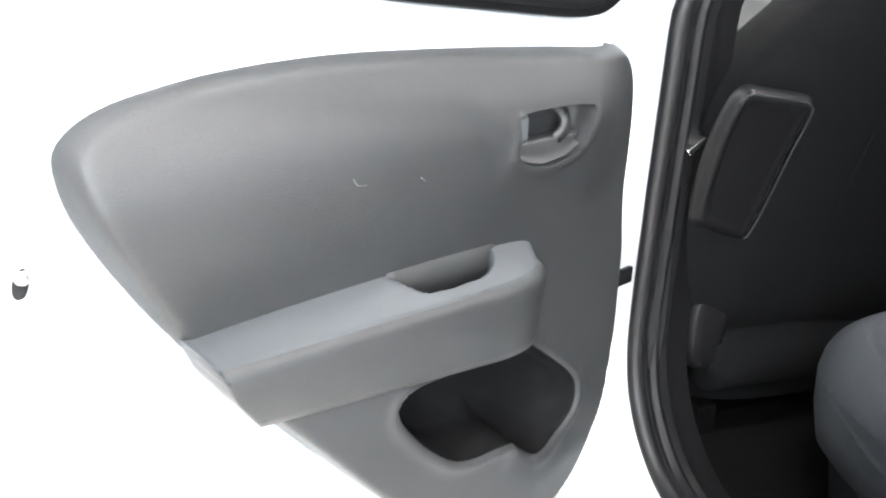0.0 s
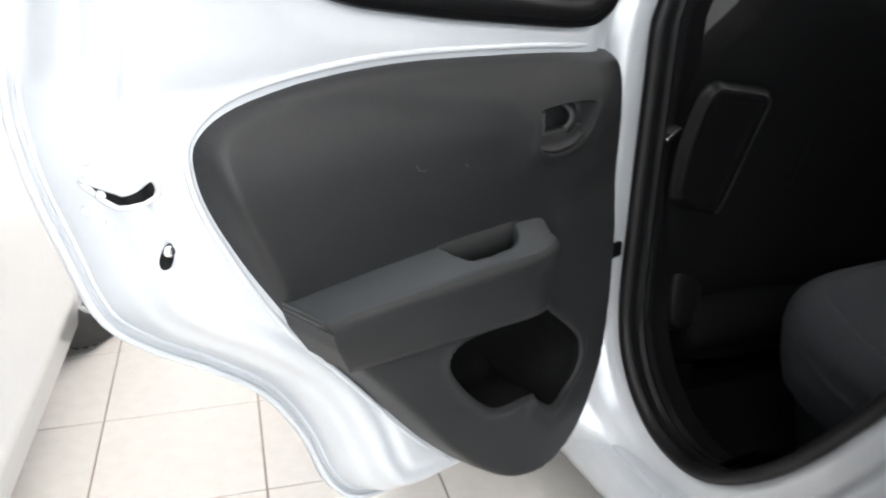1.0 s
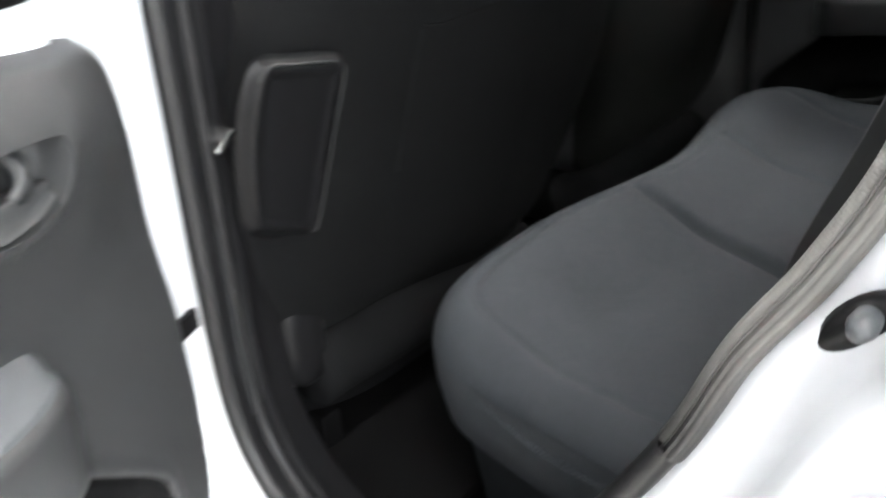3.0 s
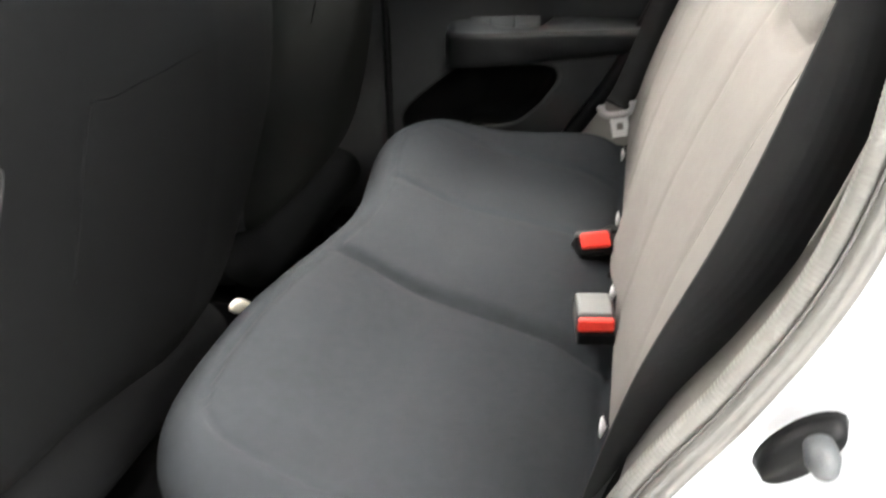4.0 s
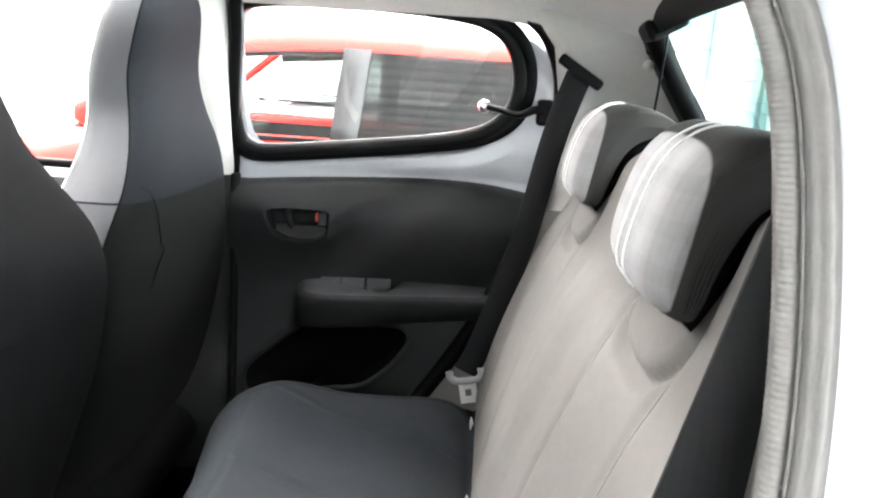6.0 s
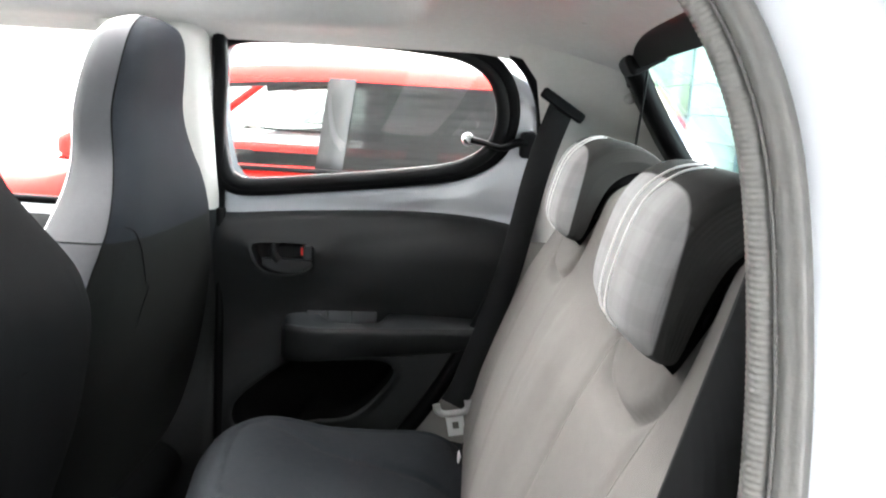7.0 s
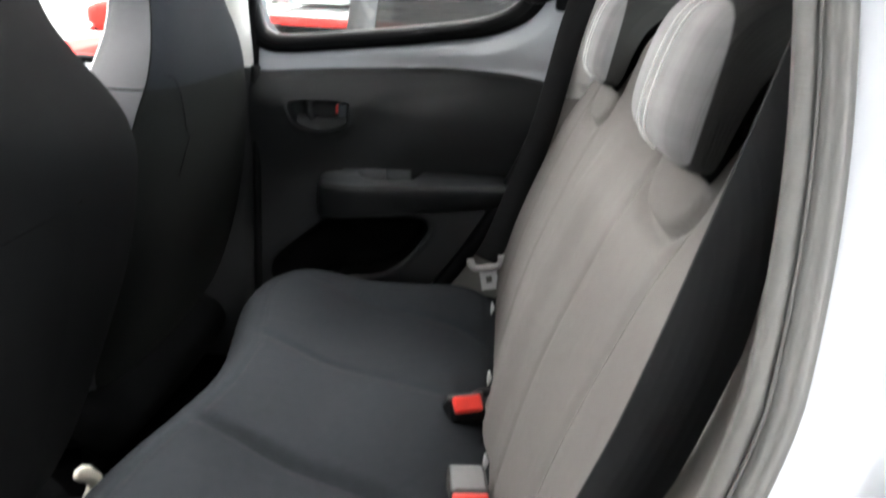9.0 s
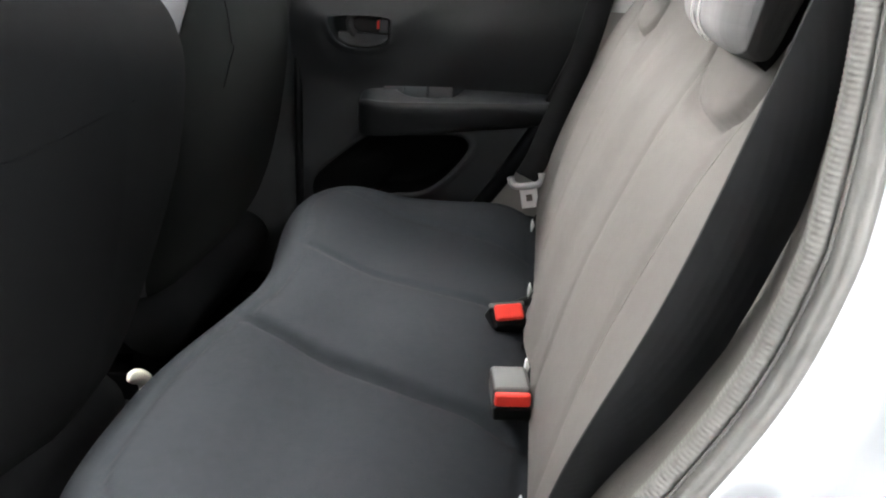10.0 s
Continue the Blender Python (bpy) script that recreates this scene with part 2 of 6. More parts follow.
def field(name, outline, step, height, place, holes=(), thick=0.0):
    """A moulded sheet: a fine grid inside an outline, with holes, lifted by height(p, d) and laid out by place(a, b, h)."""
    lo, hi = outline.min(0) - step, outline.max(0) + step
    na, nb = (np.ceil((hi - lo) / step)).astype(int) + 1
    A, B = np.meshgrid(lo[0] + np.arange(na) * step, lo[1] + np.arange(nb) * step, indexing="ij")
    P = np.stack([A.ravel(), B.ravel()], 1)
    d, near = sdf(outline, P)
    ok = d > 0
    P = np.where(ok[:, None], P, near)
    d = np.maximum(d, 0)
    drop = np.zeros(len(P), bool)
    for h in holes:
        dh, nh = sdf(h, P)
        drop |= dh > 0
        P = np.where((dh > 0)[:, None], nh, P)
    idx = np.arange(na * nb).reshape(na, nb)
    quads = np.stack([idx[:-1, :-1], idx[1:, :-1], idx[1:, 1:], idx[:-1, 1:]], -1).reshape(-1, 4)
    keep = ok[quads].any(1) & ~drop[quads].all(1)
    quads = quads[keep]
    d, _ = sdf(outline, P)
    h = height(P, np.maximum(d, 0))
    V = place(P[:, 0], P[:, 1], h)
    used = np.unique(quads)
    remap = np.zeros(len(P), int)
    remap[used] = np.arange(len(used))
    return mesh_from(name, V[used], remap[quads], orient=False)


def sheet(name, P, close_i=False, close_j=False, caps=False):
    """A mesh from a grid of points, P[i, j]."""
    P = np.asarray(P, float)
    ni, nj = P.shape[:2]
    F = []
    for i in range(ni if close_i else ni - 1):
        for j in range(nj if close_j else nj - 1):
            a, b = i, (i + 1) % ni
            c, e = j, (j + 1) % nj
            F.append((a * nj + c, b * nj + c, b * nj + e, a * nj + e))
    V = list(P.reshape(-1, 3))
    if caps:
        for i in ((ni - 1,) if caps == "end" else (0, ni - 1)):
            V.append(P[i].mean(0))
            for j in range(nj):
                F.append((i * nj + j, i * nj + (j + 1) % nj, len(V) - 1))
    return mesh_from(name, V, F)


def frames_along(path, closed, up):
    path = np.array(path, float)
    tang = (np.roll(path, -1, 0) - np.roll(path, 1, 0)) if closed else np.gradient(path, axis=0)
    tang /= np.linalg.norm(tang, axis=1, keepdims=True) + 1e-12
    side = np.cross(tang, np.array(up, float))
    side /= np.linalg.norm(side, axis=1, keepdims=True) + 1e-12
    over = np.cross(side, tang)
    return path, side, over


def sweep(name, path, section, closed=False, up=(0, 0, 1), scale=None):
    """A closed section of (side, over) swept along a path."""
    path, side, over = frames_along(path, closed, up)
    sec = np.array(section, float)
    k = np.ones(len(path)) if scale is None else np.array(scale, float)
    P = path[:, None] + k[:, None, None] * (sec[None, :, :1] * side[:, None] + sec[None, :, 1:] * over[:, None])
    return sheet(name, P, closed, True, caps=not closed)


def ring(r, n=10, ry=None):
    a = np.linspace(0, 2 * np.pi, n, endpoint=False)
    return np.stack([r * np.cos(a), (ry or r) * np.sin(a)], 1)


def box(name, x0, x1, y0, y1, z0, z1, bevel=0.004, seg=2):
    bm = bmesh.new()
    bmesh.ops.create_cube(bm, size=1)
    for v in bm.verts:
        v.co = ((x0 + x1) / 2 + v.co.x * (x1 - x0), (y0 + y1) / 2 + v.co.y * (y1 - y0), (z0 + z1) / 2 + v.co.z * (z1 - z0))
    if bevel:
        bmesh.ops.bevel(bm, geom=bm.edges[:], offset=bevel, segments=seg, profile=0.5, affect="EDGES")
    me = bpy.data.meshes.new(name)
    bm.to_mesh(me)
    bm.free()
    me.polygons.foreach_set("use_smooth", [False] * len(me.polygons))
    return me


def moved(me, m):
    me.transform(m)
    if m.determinant() < 0:
        me.flip_normals()
    return me


def joined(name, parts):
    bm = bmesh.new()
    for p in parts:
        bm.from_mesh(p)
    me = bpy.data.meshes.new(name)
    bm.to_mesh(me)
    bm.free()
    return me


def lathe(name, profile, n=32, axis="x"):
    """Profile of (along, radius) turned about an axis."""
    a = np.linspace(0, 2 * np.pi, n, endpoint=False)
    pr = np.array(profile, float)
    P = np.stack([np.repeat(pr[None, :, 0], n, 0), pr[None, :, 1] * np.cos(a)[:, None], pr[None, :, 1] * np.sin(a)[:, None]], -1)
    if axis == "z":
        P = P[..., [1, 2, 0]]
    elif axis == "y":
        P = P[..., [2, 0, 1]]
    return sheet(name, P, True, False)


def superring(w, d, n=28, p=2.6):
    """A rounded-rectangle ring of half width w and half depth d."""
    a = np.linspace(0, 2 * np.pi, n, endpoint=False)
    c, s = np.cos(a), np.sin(a)
    return np.stack([w * np.sign(c) * np.abs(c) ** (2 / p), d * np.sign(s) * np.abs(s) ** (2 / p)], 1)


# ---- showroom ----
HALL = dict(x0=-7.0, x1=9.0, y0=-6.5, y1=8.5, h=4.6)


def showroom():
    h = HALL
    put("floor", box("floor", h["x0"], h["x1"], h["y0"], h["y1"], -0.12, -0.004, 0), GROUT)
    fl = bpy.data.objects["floor"]
    tagged(fl, "glossy beige square floor tiles with brown grout", "floor", kind="structure")
    ceil = []
    n = 80
    xs = np.linspace(h["x0"], h["x1"], n * 4 + 1)
    zs = h["h"] + 0.06 * np.clip(2.2 * np.sin(np.arange(n * 4 + 1) * np.pi / 2), -1, 1)
    P = np.array([[(x, y, z) for y in (h["y0"], h["y1"])] for x, z in zip(xs, zs)])
    ceil.append(sheet("ceiling", P))
    c = put("ceiling", joined("ceiling", ceil), CEILING)
    tagged(c, "white corrugated sheet metal showroom ceiling", "ceiling", kind="structure")
    # walls: long glazed sides with a low plinth, mullions and a header
    def glazed(name, p0, p1, win):
        p0, p1 = np.array(p0, float), np.array(p1, float)
        L = np.hypot(*(p1 - p0))
        d = (p1 - p0) / L
        rot = Matrix.Translation((p0[0], p0[1], 0)) @ Matrix.Rotation(math.atan2(d[1], d[0]), 4, "Z")
        w = put(name, moved(joined(name, [box("a", 0, L, -0.1, 0.1, 0, 0.35, 0), box("b", 0, L, -0.1, 0.1, 3.7, h["h"] + 0.1, 0)]), rot), WALL)
        tagged(w, "white painted showroom wall band above and below glazing", "wall", kind="structure")
        fr = empty(win, label="tall showroom window with pale metal frames", category="window", kind="structure")
        k = int(round(L / 1.5))
        for i in range(k + 1):
            put("mullion", moved(box("mullion", i * L / k - 0.04, i * L / k + 0.04, -0.06, 0.06, 0.35, 3.7, 0.005), rot), FRAME, fr)
        put("transom", moved(box("transom", 0.04, L, -0.05, 0.05, 2.3, 2.37, 0.005), rot), FRAME, fr)
        for i in range(k):
            pane = put("pane", moved(box("pane", i * L / k + 0.04, (i + 1) * L / k - 0.04, -0.004, 0.004, 0.35, 3.7, 0), rot), GLASS, fr)
            pane.visible_shadow = False
    glazed("wall_south", (h["x0"], h["y0"]), (h["x1"], h["y0"]), "window_1")
    glazed("wall_southeast", (h["x1"], h["y0"]), (h["x1"], -1.9), "window_2")
    for nm, a in (("wall_east", (h["x1"], h["x1"] + 0.2, -1.9, h["y1"])), ("wall_north", (h["x0"], h["x1"], h["y1"], h["y1"] + 0.2))):
        w = put(nm, box(nm, *a, 0, h["h"] + 0.1, 0), WALL)
        tagged(w, "plain white painted showroom wall", "wall", kind="structure")
    # unseen wall, coloured dark to keep bounced light out of the cabin
    w = put("wall_west", box("wall_west", h["x0"] - 0.2, h["x0"], h["y0"], h["y1"], 0, h["h"] + 0.1, 0), DARK_WALL)
    tagged(w, "unseen wall, dark to cut light from the near side", "wall", kind="structure")
    # painted panel and pillar that stand before the glazing
    pn = put("wall_panel", box("wall_panel", 8.72, 8.84, -3.54, -2.98, 0, h["h"] - 0.07, 0.004), PALE_PANEL)
    tagged(pn, "pale painted panel standing before the glazing", "wall", kind="structure")
    col = empty("column", label="pale painted showroom column with one side coloured darker for shade", category="column", kind="structure")
    put("shaft", box("shaft", 8.50, 8.80, -3.91, -3.63, 0, h["h"] - 0.07, 0.012), PALE_PANEL, col)
    # the column's shaded side, given as a darker grey green piece
    put("shaded_side", box("shaded_side", 8.56, 8.70, -3.63, -3.555, 0, h["h"] - 0.07, 0.004), SIDE_SHADE, col, "column side face, its shade painted grey green")
    g = put("ground", box("ground", -400, 400, -400, 400, -0.4, -0.14, 0), mat("forecourt", (0.35, 0.34, 0.33), 0.8, scale=0.4))
    tagged(g, "pale concrete forecourt outside the showroom", "ground", kind="structure")
    proto = empty("ceiling_light", label="long white ceiling light panel under sheet roof", category="ceiling light", group="ceiling lights")
    put("housing", box("housing", -1.2, 1.2, -0.32, 0.32, 0.0, 0.05, 0.005), FRAME, proto)
    put("diffuser", box("diffuser", -1.16, 1.16, -0.28, 0.28, -0.012, -0.002, 0), PANEL_GLOW, proto)
    first = True
    for y in (-4.6, -2.2, 0.2, 2.6, 5.0):
        for x in (-4.3, -1.7, 0.9, 3.9, 6.9):
            if (x == -1.7 and 0 < y < 4) or (x == -4.3 and y > -4):
                continue
            m = Matrix.Translation((x, y, h["h"] - 0.12))
            if first:
                proto.matrix_basis = m
                first = False
            else:
                copy_thing(proto, m)


# ---- the car: shell ----
CAR = empty("car", label="silver five-door hatchback with one rear door wide open", category="car")
BELT_Z = 1.0


def side_x(z, sign=-1):
    """The side aperture's plane, leaning inward above the belt line."""
    return sign * (0.70 - 0.27 * np.maximum(np.asarray(z, float) - BELT_Z, 0))


APERTURE = [(-0.035, 1.10), (-0.022, 0.90), (-0.010, 0.70), (-0.006, 0.52), (-0.040, 0.42), (-0.115, 0.355), (-0.21, 0.342), (-0.30, 0.378),
            (-0.40, 0.465), (-0.50, 0.595), (-0.570, 0.710), (-0.610, 0.800), (-0.650, 0.868), (-0.684, 0.945), (-0.702, 1.04), (-0.706, 1.135), (-0.695, 1.227),
            (-0.656, 1.295), (-0.585, 1.338), (-0.46, 1.364), (-0.30, 1.380), (-0.13, 1.382), (-0.062, 1.345), (-0.05, 1.24)]


def aperture_frames():
    p = spline(APERTURE, 8)
    t = np.roll(p, -1, 0) - np.roll(p, 1, 0)
    t /= np.linalg.norm(t, axis=1, keepdims=True)
    out = np.stack([-t[:, 1], t[:, 0]], 1)
    c = p.mean(0)
    out *= np.sign(((p - c) * out).sum(1))[:, None]
    for _ in range(6):
        out = (np.roll(out, 1, 0) + out + np.roll(out, -1, 0)) / 3
    out /= np.linalg.norm(out, axis=1, keepdims=True)
    return p, out


def swept_side(name, prof, reach=None):
    """A ring round the door opening: prof of (outward, sideways), reach scales the outward part by direction."""
    p, out = aperture_frames()
    rows = []
    for q, o in zip(p, out):
        row = []
        for s, w in prof:
            k = s if reach is None or s < 0.1 else 0.1 + (s - 0.1) * reach(q, o)
            y, z = q + k * o
            w = w * (1 - 0.85 * float(ease(0.55, 0.95, -o[1])) * float(ease(0.02, 0.05, s)))
            row.append((float(side_x(q[1])) + w - (0 if s < 0.1 or o[1] < -0.8 else 0.02 * math.sin(min(k, 0.4) * 4)), y, z))
        rows.append(row)
    return sheet(name, rows, True, False)


def car_shell():
    def reach(q, o):
        back = max(0.0, -o[0])
        down = max(0.0, -o[1])
        return 0.12 + 1.0 * back * back * (1 - 0.75 * down)
    body = [(-0.001, 0.012), (0.005, 0.004), (0.016, 0.0), (0.040, -0.002), (0.050, -0.012), (0.056, -0.036), (0.066, -0.043), (0.078, -0.046),
            (0.088, -0.060), (0.094, -0.082), (0.100, -0.090), (0.16, -0.094), (0.24, -0.098), (0.34, -0.100), (0.45, -0.098), (0.55, -0.09)]
    put("side_frame", swept_side("side_frame", body, reach), PAINT, CAR, "silver painted door frame and rear quarter")
    lip = [(-0.018, 0.002), (-0.014, -0.008), (-0.006, -0.012), (0.001, -0.009), (0.004, 0.000), (0.002, 0.012), (-0.006, 0.016), (-0.016, 0.012)]
    p, out = aperture_frames()
    n = len(p)
    rear = [i for i in range(n) if p[i][0] < -0.46 and (p[i][1] > 0.70)]
    front = [i for i in range(n) if i not in rear[1:-1]]
    cut = front.index(rear[-1])
    front = front[cut:] + front[:cut]
    def along(idx, sec):
        return np.array([[(float(side_x(p[i][1])) + w, *(p[i] + s * out[i])) for s, w in sec] for i in idx])
    put("door_seal", sheet("door_seal", along(front, lip), False, True), RUBBER, CAR, "black rubber door seal")
    tube = [(-0.0105 + (a + 0.010) * 0.66, b) for a, b in [(-0.010, 0.0), (-0.0085, -0.006), (-0.006, -0.0095), (-0.0035, -0.0115), (-0.002, -0.0108), (0.000, -0.0128), (0.004, -0.0138), (0.0075, -0.0130), (0.0085, -0.0116), (0.0105, -0.0116), (0.0135, -0.0075), (0.015, -0.001), (0.015, 0.004), (0.004, 0.014), (-0.008, 0.012)]]
    put("door_seal", sheet("door_seal", along(rear, tube), False, True), SEAL_SHADED, CAR, "grey rubber door seal on the rear pillar")
    bead = [(-0.0185, 0.004), (-0.0180, -0.001), (-0.0162, -0.0032), (-0.0130, -0.0045), (-0.0095, -0.0050), (-0.008, 0.002), (-0.012, 0.007)]
    run = np.concatenate([[0], np.cumsum(np.linalg.norm(np.diff(p[rear], axis=0), axis=1))])
    rows = []
    for k, d in enumerate(np.arange(0, run[-1], 0.0007)):
        q = np.array([np.interp(d, run, p[rear][:, a]) for a in (0, 1)])
        o = np.array([np.interp(d, run, out[rear][:, a]) for a in (0, 1)])
        g = (1.0, 0.99, 0.95, 0.99)[k % 4]
        rows.append([(float(side_x(q[1])) + 0.004 + (w - 0.004) * g, *(q + (-0.0110 + (s + 0.0110) * g) * o)) for s, w in bead])
    put("seal_bead", sheet("seal_bead", np.array(rows), False, True), BEAD_SHADED, CAR, "ribbed dark grey lip of the seal")
    edge = [(-0.0112, -0.0072), (-0.0100, -0.0080), (-0.0088, -0.0072), (-0.0100, -0.0050)]
    rows = []
    for k, d in enumerate(np.arange(0, run[-1], 0.0012)):
        q = np.array([np.interp(d, run, p[rear][:, a]) for a in (0, 1)])
        o = np.array([np.interp(d, run, out[rear][:, a]) for a in (0, 1)])
        g = 1.0 if k % 2 else 0.55
        rows.append([(float(side_x(q[1])) - 0.0060 + (w + 0.0060) * g, *(q + (-0.0100 + (t + 0.0100) * g) * o)) for t, w in edge])
    put("seal_stitch", sheet("seal_stitch", np.array(rows), False, True), SEAL_SHADED, CAR, "fine ribbed edge of the seal")
    inner = [(-0.010, 0.012), (-0.014, 0.018), (-0.006, 0.022), (-0.004, 0.027), (-0.011, 0.031), (-0.012, 0.036), (-0.003, 0.040), (-0.001, 0.046), (-0.006, 0.052), (0.0, 0.060), (0.004, 0.075), (0.012, 0.10)]
    plain = [(-0.010, 0.014), (-0.006, 0.026), (0.0, 0.040), (0.003, 0.055), (0.006, 0.070), (0.012, 0.10)]
    rows = np.array([[(float(side_x(q[1])) + w, *(q + s * o)) for s, w in inner] for q, o in zip(p, out)])
    smooth_rows = np.array([[(float(side_x(q[1])) + w, *(q + s * o)) for s, w in plain] for q, o in zip(p, out)])
    n = len(p)
    pale = [i for i in range(n) if p[i][1] > 0.735 and p[i][0] < -0.3] 
    dark = [i for i in range(n) if not (p[i][1] > 0.735 and p[i][0] < -0.3)]
    dark = dark[-(n - 1 - max(pale)):] + dark[:len(dark) - (n - 1 - max(pale))]
    put("sill_trim", sheet("sill_trim", rows[dark]), GLOSS_BLACK, CAR, "black plastic sill trim")
    put("pillar_lip", sheet("pillar_lip", smooth_rows[pale]), LIP_SHADED, CAR, "trim edge inside the seal, coloured dark for its shade")
    rows = np.array([[(-float(side_x(q[1])) - 0.018 + w, *(q + s * o + [-0.034 * float(ease(-0.3, -0.05, q[0])), 0])) for s, w in ring(0.014, 8)] for q, o in zip(p, out)])
    put("door_seal", sheet("door_seal", rows, True, True), GLOSS_BLACK, CAR, "black door seal round the far opening")
    path = [(0.664, -0.073, z) for z in np.linspace(0.40, 0.98, 12)]
    put("door_seal", sweep("door_seal", path, ring(0.010, 10), up=(0, 1, 0)), GLOSS_BLACK, CAR, "black upright seal of the far door")
    run = spline([(0.640, -0.690, 1.06), (0.632, -0.662, 0.93), (0.622, -0.612, 0.80), (0.618, -0.548, 0.675), (0.618, -0.470, 0.555), (0.62, -0.40, 0.47)], 8, False)
    put("door_seal", sweep("door_seal", run, ring(0.017, 10, 0.013), up=(1, 0, 0)), GLOSS_BLACK, CAR, "black seal along the far door's rear edge")
    P = np.array([[(0.617 - 0.045 * float(ease(0, 1, k)), float(np.interp(z, run[::-1, 2], run[::-1, 1])) - 0.012 - 0.20 * k, z) for k in np.linspace(0, 1, 8)] for z in np.linspace(0.48, 0.96, 16)])
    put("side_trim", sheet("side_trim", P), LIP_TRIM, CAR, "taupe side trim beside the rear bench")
    # rocker below the door
    sec = [(-0.69, 0.312), (-0.715, 0.310), (-0.7205, 0.3085), (-0.7220, 0.308), (-0.7226, 0.3070), (-0.7232, 0.3022), (-0.7240, 0.3012), (-0.7256, 0.3010), (-0.740, 0.299), (-0.7455, 0.2977), (-0.7470, 0.297), (-0.7476, 0.2960), (-0.7482, 0.2912), (-0.7490, 0.2902), (-0.7508, 0.2898), (-0.766, 0.287), (-0.774, 0.280), (-0.779, 0.262), (-0.782, 0.235), (-0.770, 0.205), (-0.73, 0.19), (-0.60, 0.19)]
    P = np.array([[(x + 0.022, y, z - 0.010) for x, z in sec] for y in np.linspace(-0.38, 2.0, 14)])
    put("rocker", sheet("rocker", P), PAINT, CAR, "silver sill panel under the doors")
    # front door skin, closed, ahead of the open rear door
    sec = [(-0.74, 0.30), (-0.79, 0.34), (-0.815, 0.50), (-0.82, 0.68), (-0.80, 0.86), (-0.765, 0.98), (-0.745, 1.0)]
    P = np.array([[(x + (0.02 if y < 0.12 else 0), y, z) for x, z in sec] for y in (0.105, 0.112, 0.13, 0.5, 1.0)])
    put("front_door", sheet("front_door", P), PAINT, CAR, "closed silver front door skin")
    # B pillars: trim inside, both sides
    for sgn in (-1, 1):
        rows = []
        for z in np.linspace(0.34, 1.37, 22):
            x = abs(float(side_x(z)))
            w = 0.055 + 0.05 * (1 - ease(0.4, 1.1, z))
            o = -0.052 if sgn > 0 else 0.0
            rows.append([(sgn * (x + (0.01 if sgn > 0 else -0.016)), -0.018 + o, z), (sgn * (x - 0.04), -0.014 + o, z), (sgn * (x - 0.068), 0.008 + o, z), (sgn * (x - 0.075), 0.03 + w, z), (sgn * (x - 0.06), 0.07 + w, z), (sgn * (x + 0.02), 0.075 + w, z)])
        split = 0.92 if sgn < 0 else 0.99
        lower = [r for r in rows if r[0][2] < split + 0.03]
        upper = [r for r in rows if r[0][2] >= split - 0.02]
        put("lower_pillar_trim", sheet("lower_pillar_trim", lower), PLASTIC, CAR, "dark plastic lower pillar trim")
        put("upper_pillar_trim", sheet("upper_pillar_trim", upper), PILLAR_TRIM, CAR, "light grey upper pillar trim")
    # floor pan with carpet, tunnel and heel step under the rear bench
    xs = np.linspace(-0.66, 0.66, 45)
    ys = np.linspace(-0.30, 1.5, 40)
    P = np.array([[(x, y, 0.272 + 0.085 * (1 - ease(0.07, 0.15, abs(x))) + 0.05 * ease(0.55, 0.66, abs(x)) + 0.10 * ease(-0.2, -0.3, y)) for y in ys] for x in xs])
    put("carpet", sheet("carpet", P), CARPET, CAR, "black moulded floor carpet")
    put("inner_sill", box("inner_sill", 0.615, 0.72, -0.28, 1.0, 0.215, 0.352, 0.02, 3), SHADE_BLACK, CAR)
    put("inner_sill", box("inner_sill", -0.692, -0.645, -0.20, 1.0, 0.215, 0.322, 0.015, 3), CARPET_GREY, CAR)
    # strip added out of view to stop lamp light leaking past the far pillar
    put("gap_blocker", box("gap_blocker", 0.705, 0.745, -0.13, 0.16, 0.25, 1.02, 0.006), GLOSS_BLACK, CAR, "unseen dark strip blocking light in the far door gap")
    put("underbody", box("underbody", -0.72, 0.72, -1.5, 2.3, 0.19, 0.215, 0.01), GLOSS_BLACK, CAR)
    # bulkhead and dashboard close the front
    P = np.array([[(x, 1.02 - 0.10 * math.exp(-((z - 0.82) / 0.12) ** 2), z) for z in np.linspace(0.3, 0.98, 16)] for x in np.linspace(-0.68, 0.68, 8)])
    put("dashboard", sheet("dashboard", P), PLASTIC, CAR, "dark grey moulded dashboard")
    P = np.array([[(x, y, 0.985 - 0.03 * (y - 1.0)) for y in (1.0, 1.2, 1.6)] for x in (-0.68, 0, 0.68)])
    put("dash_top", sheet("dash_top", P), PLASTIC, CAR)


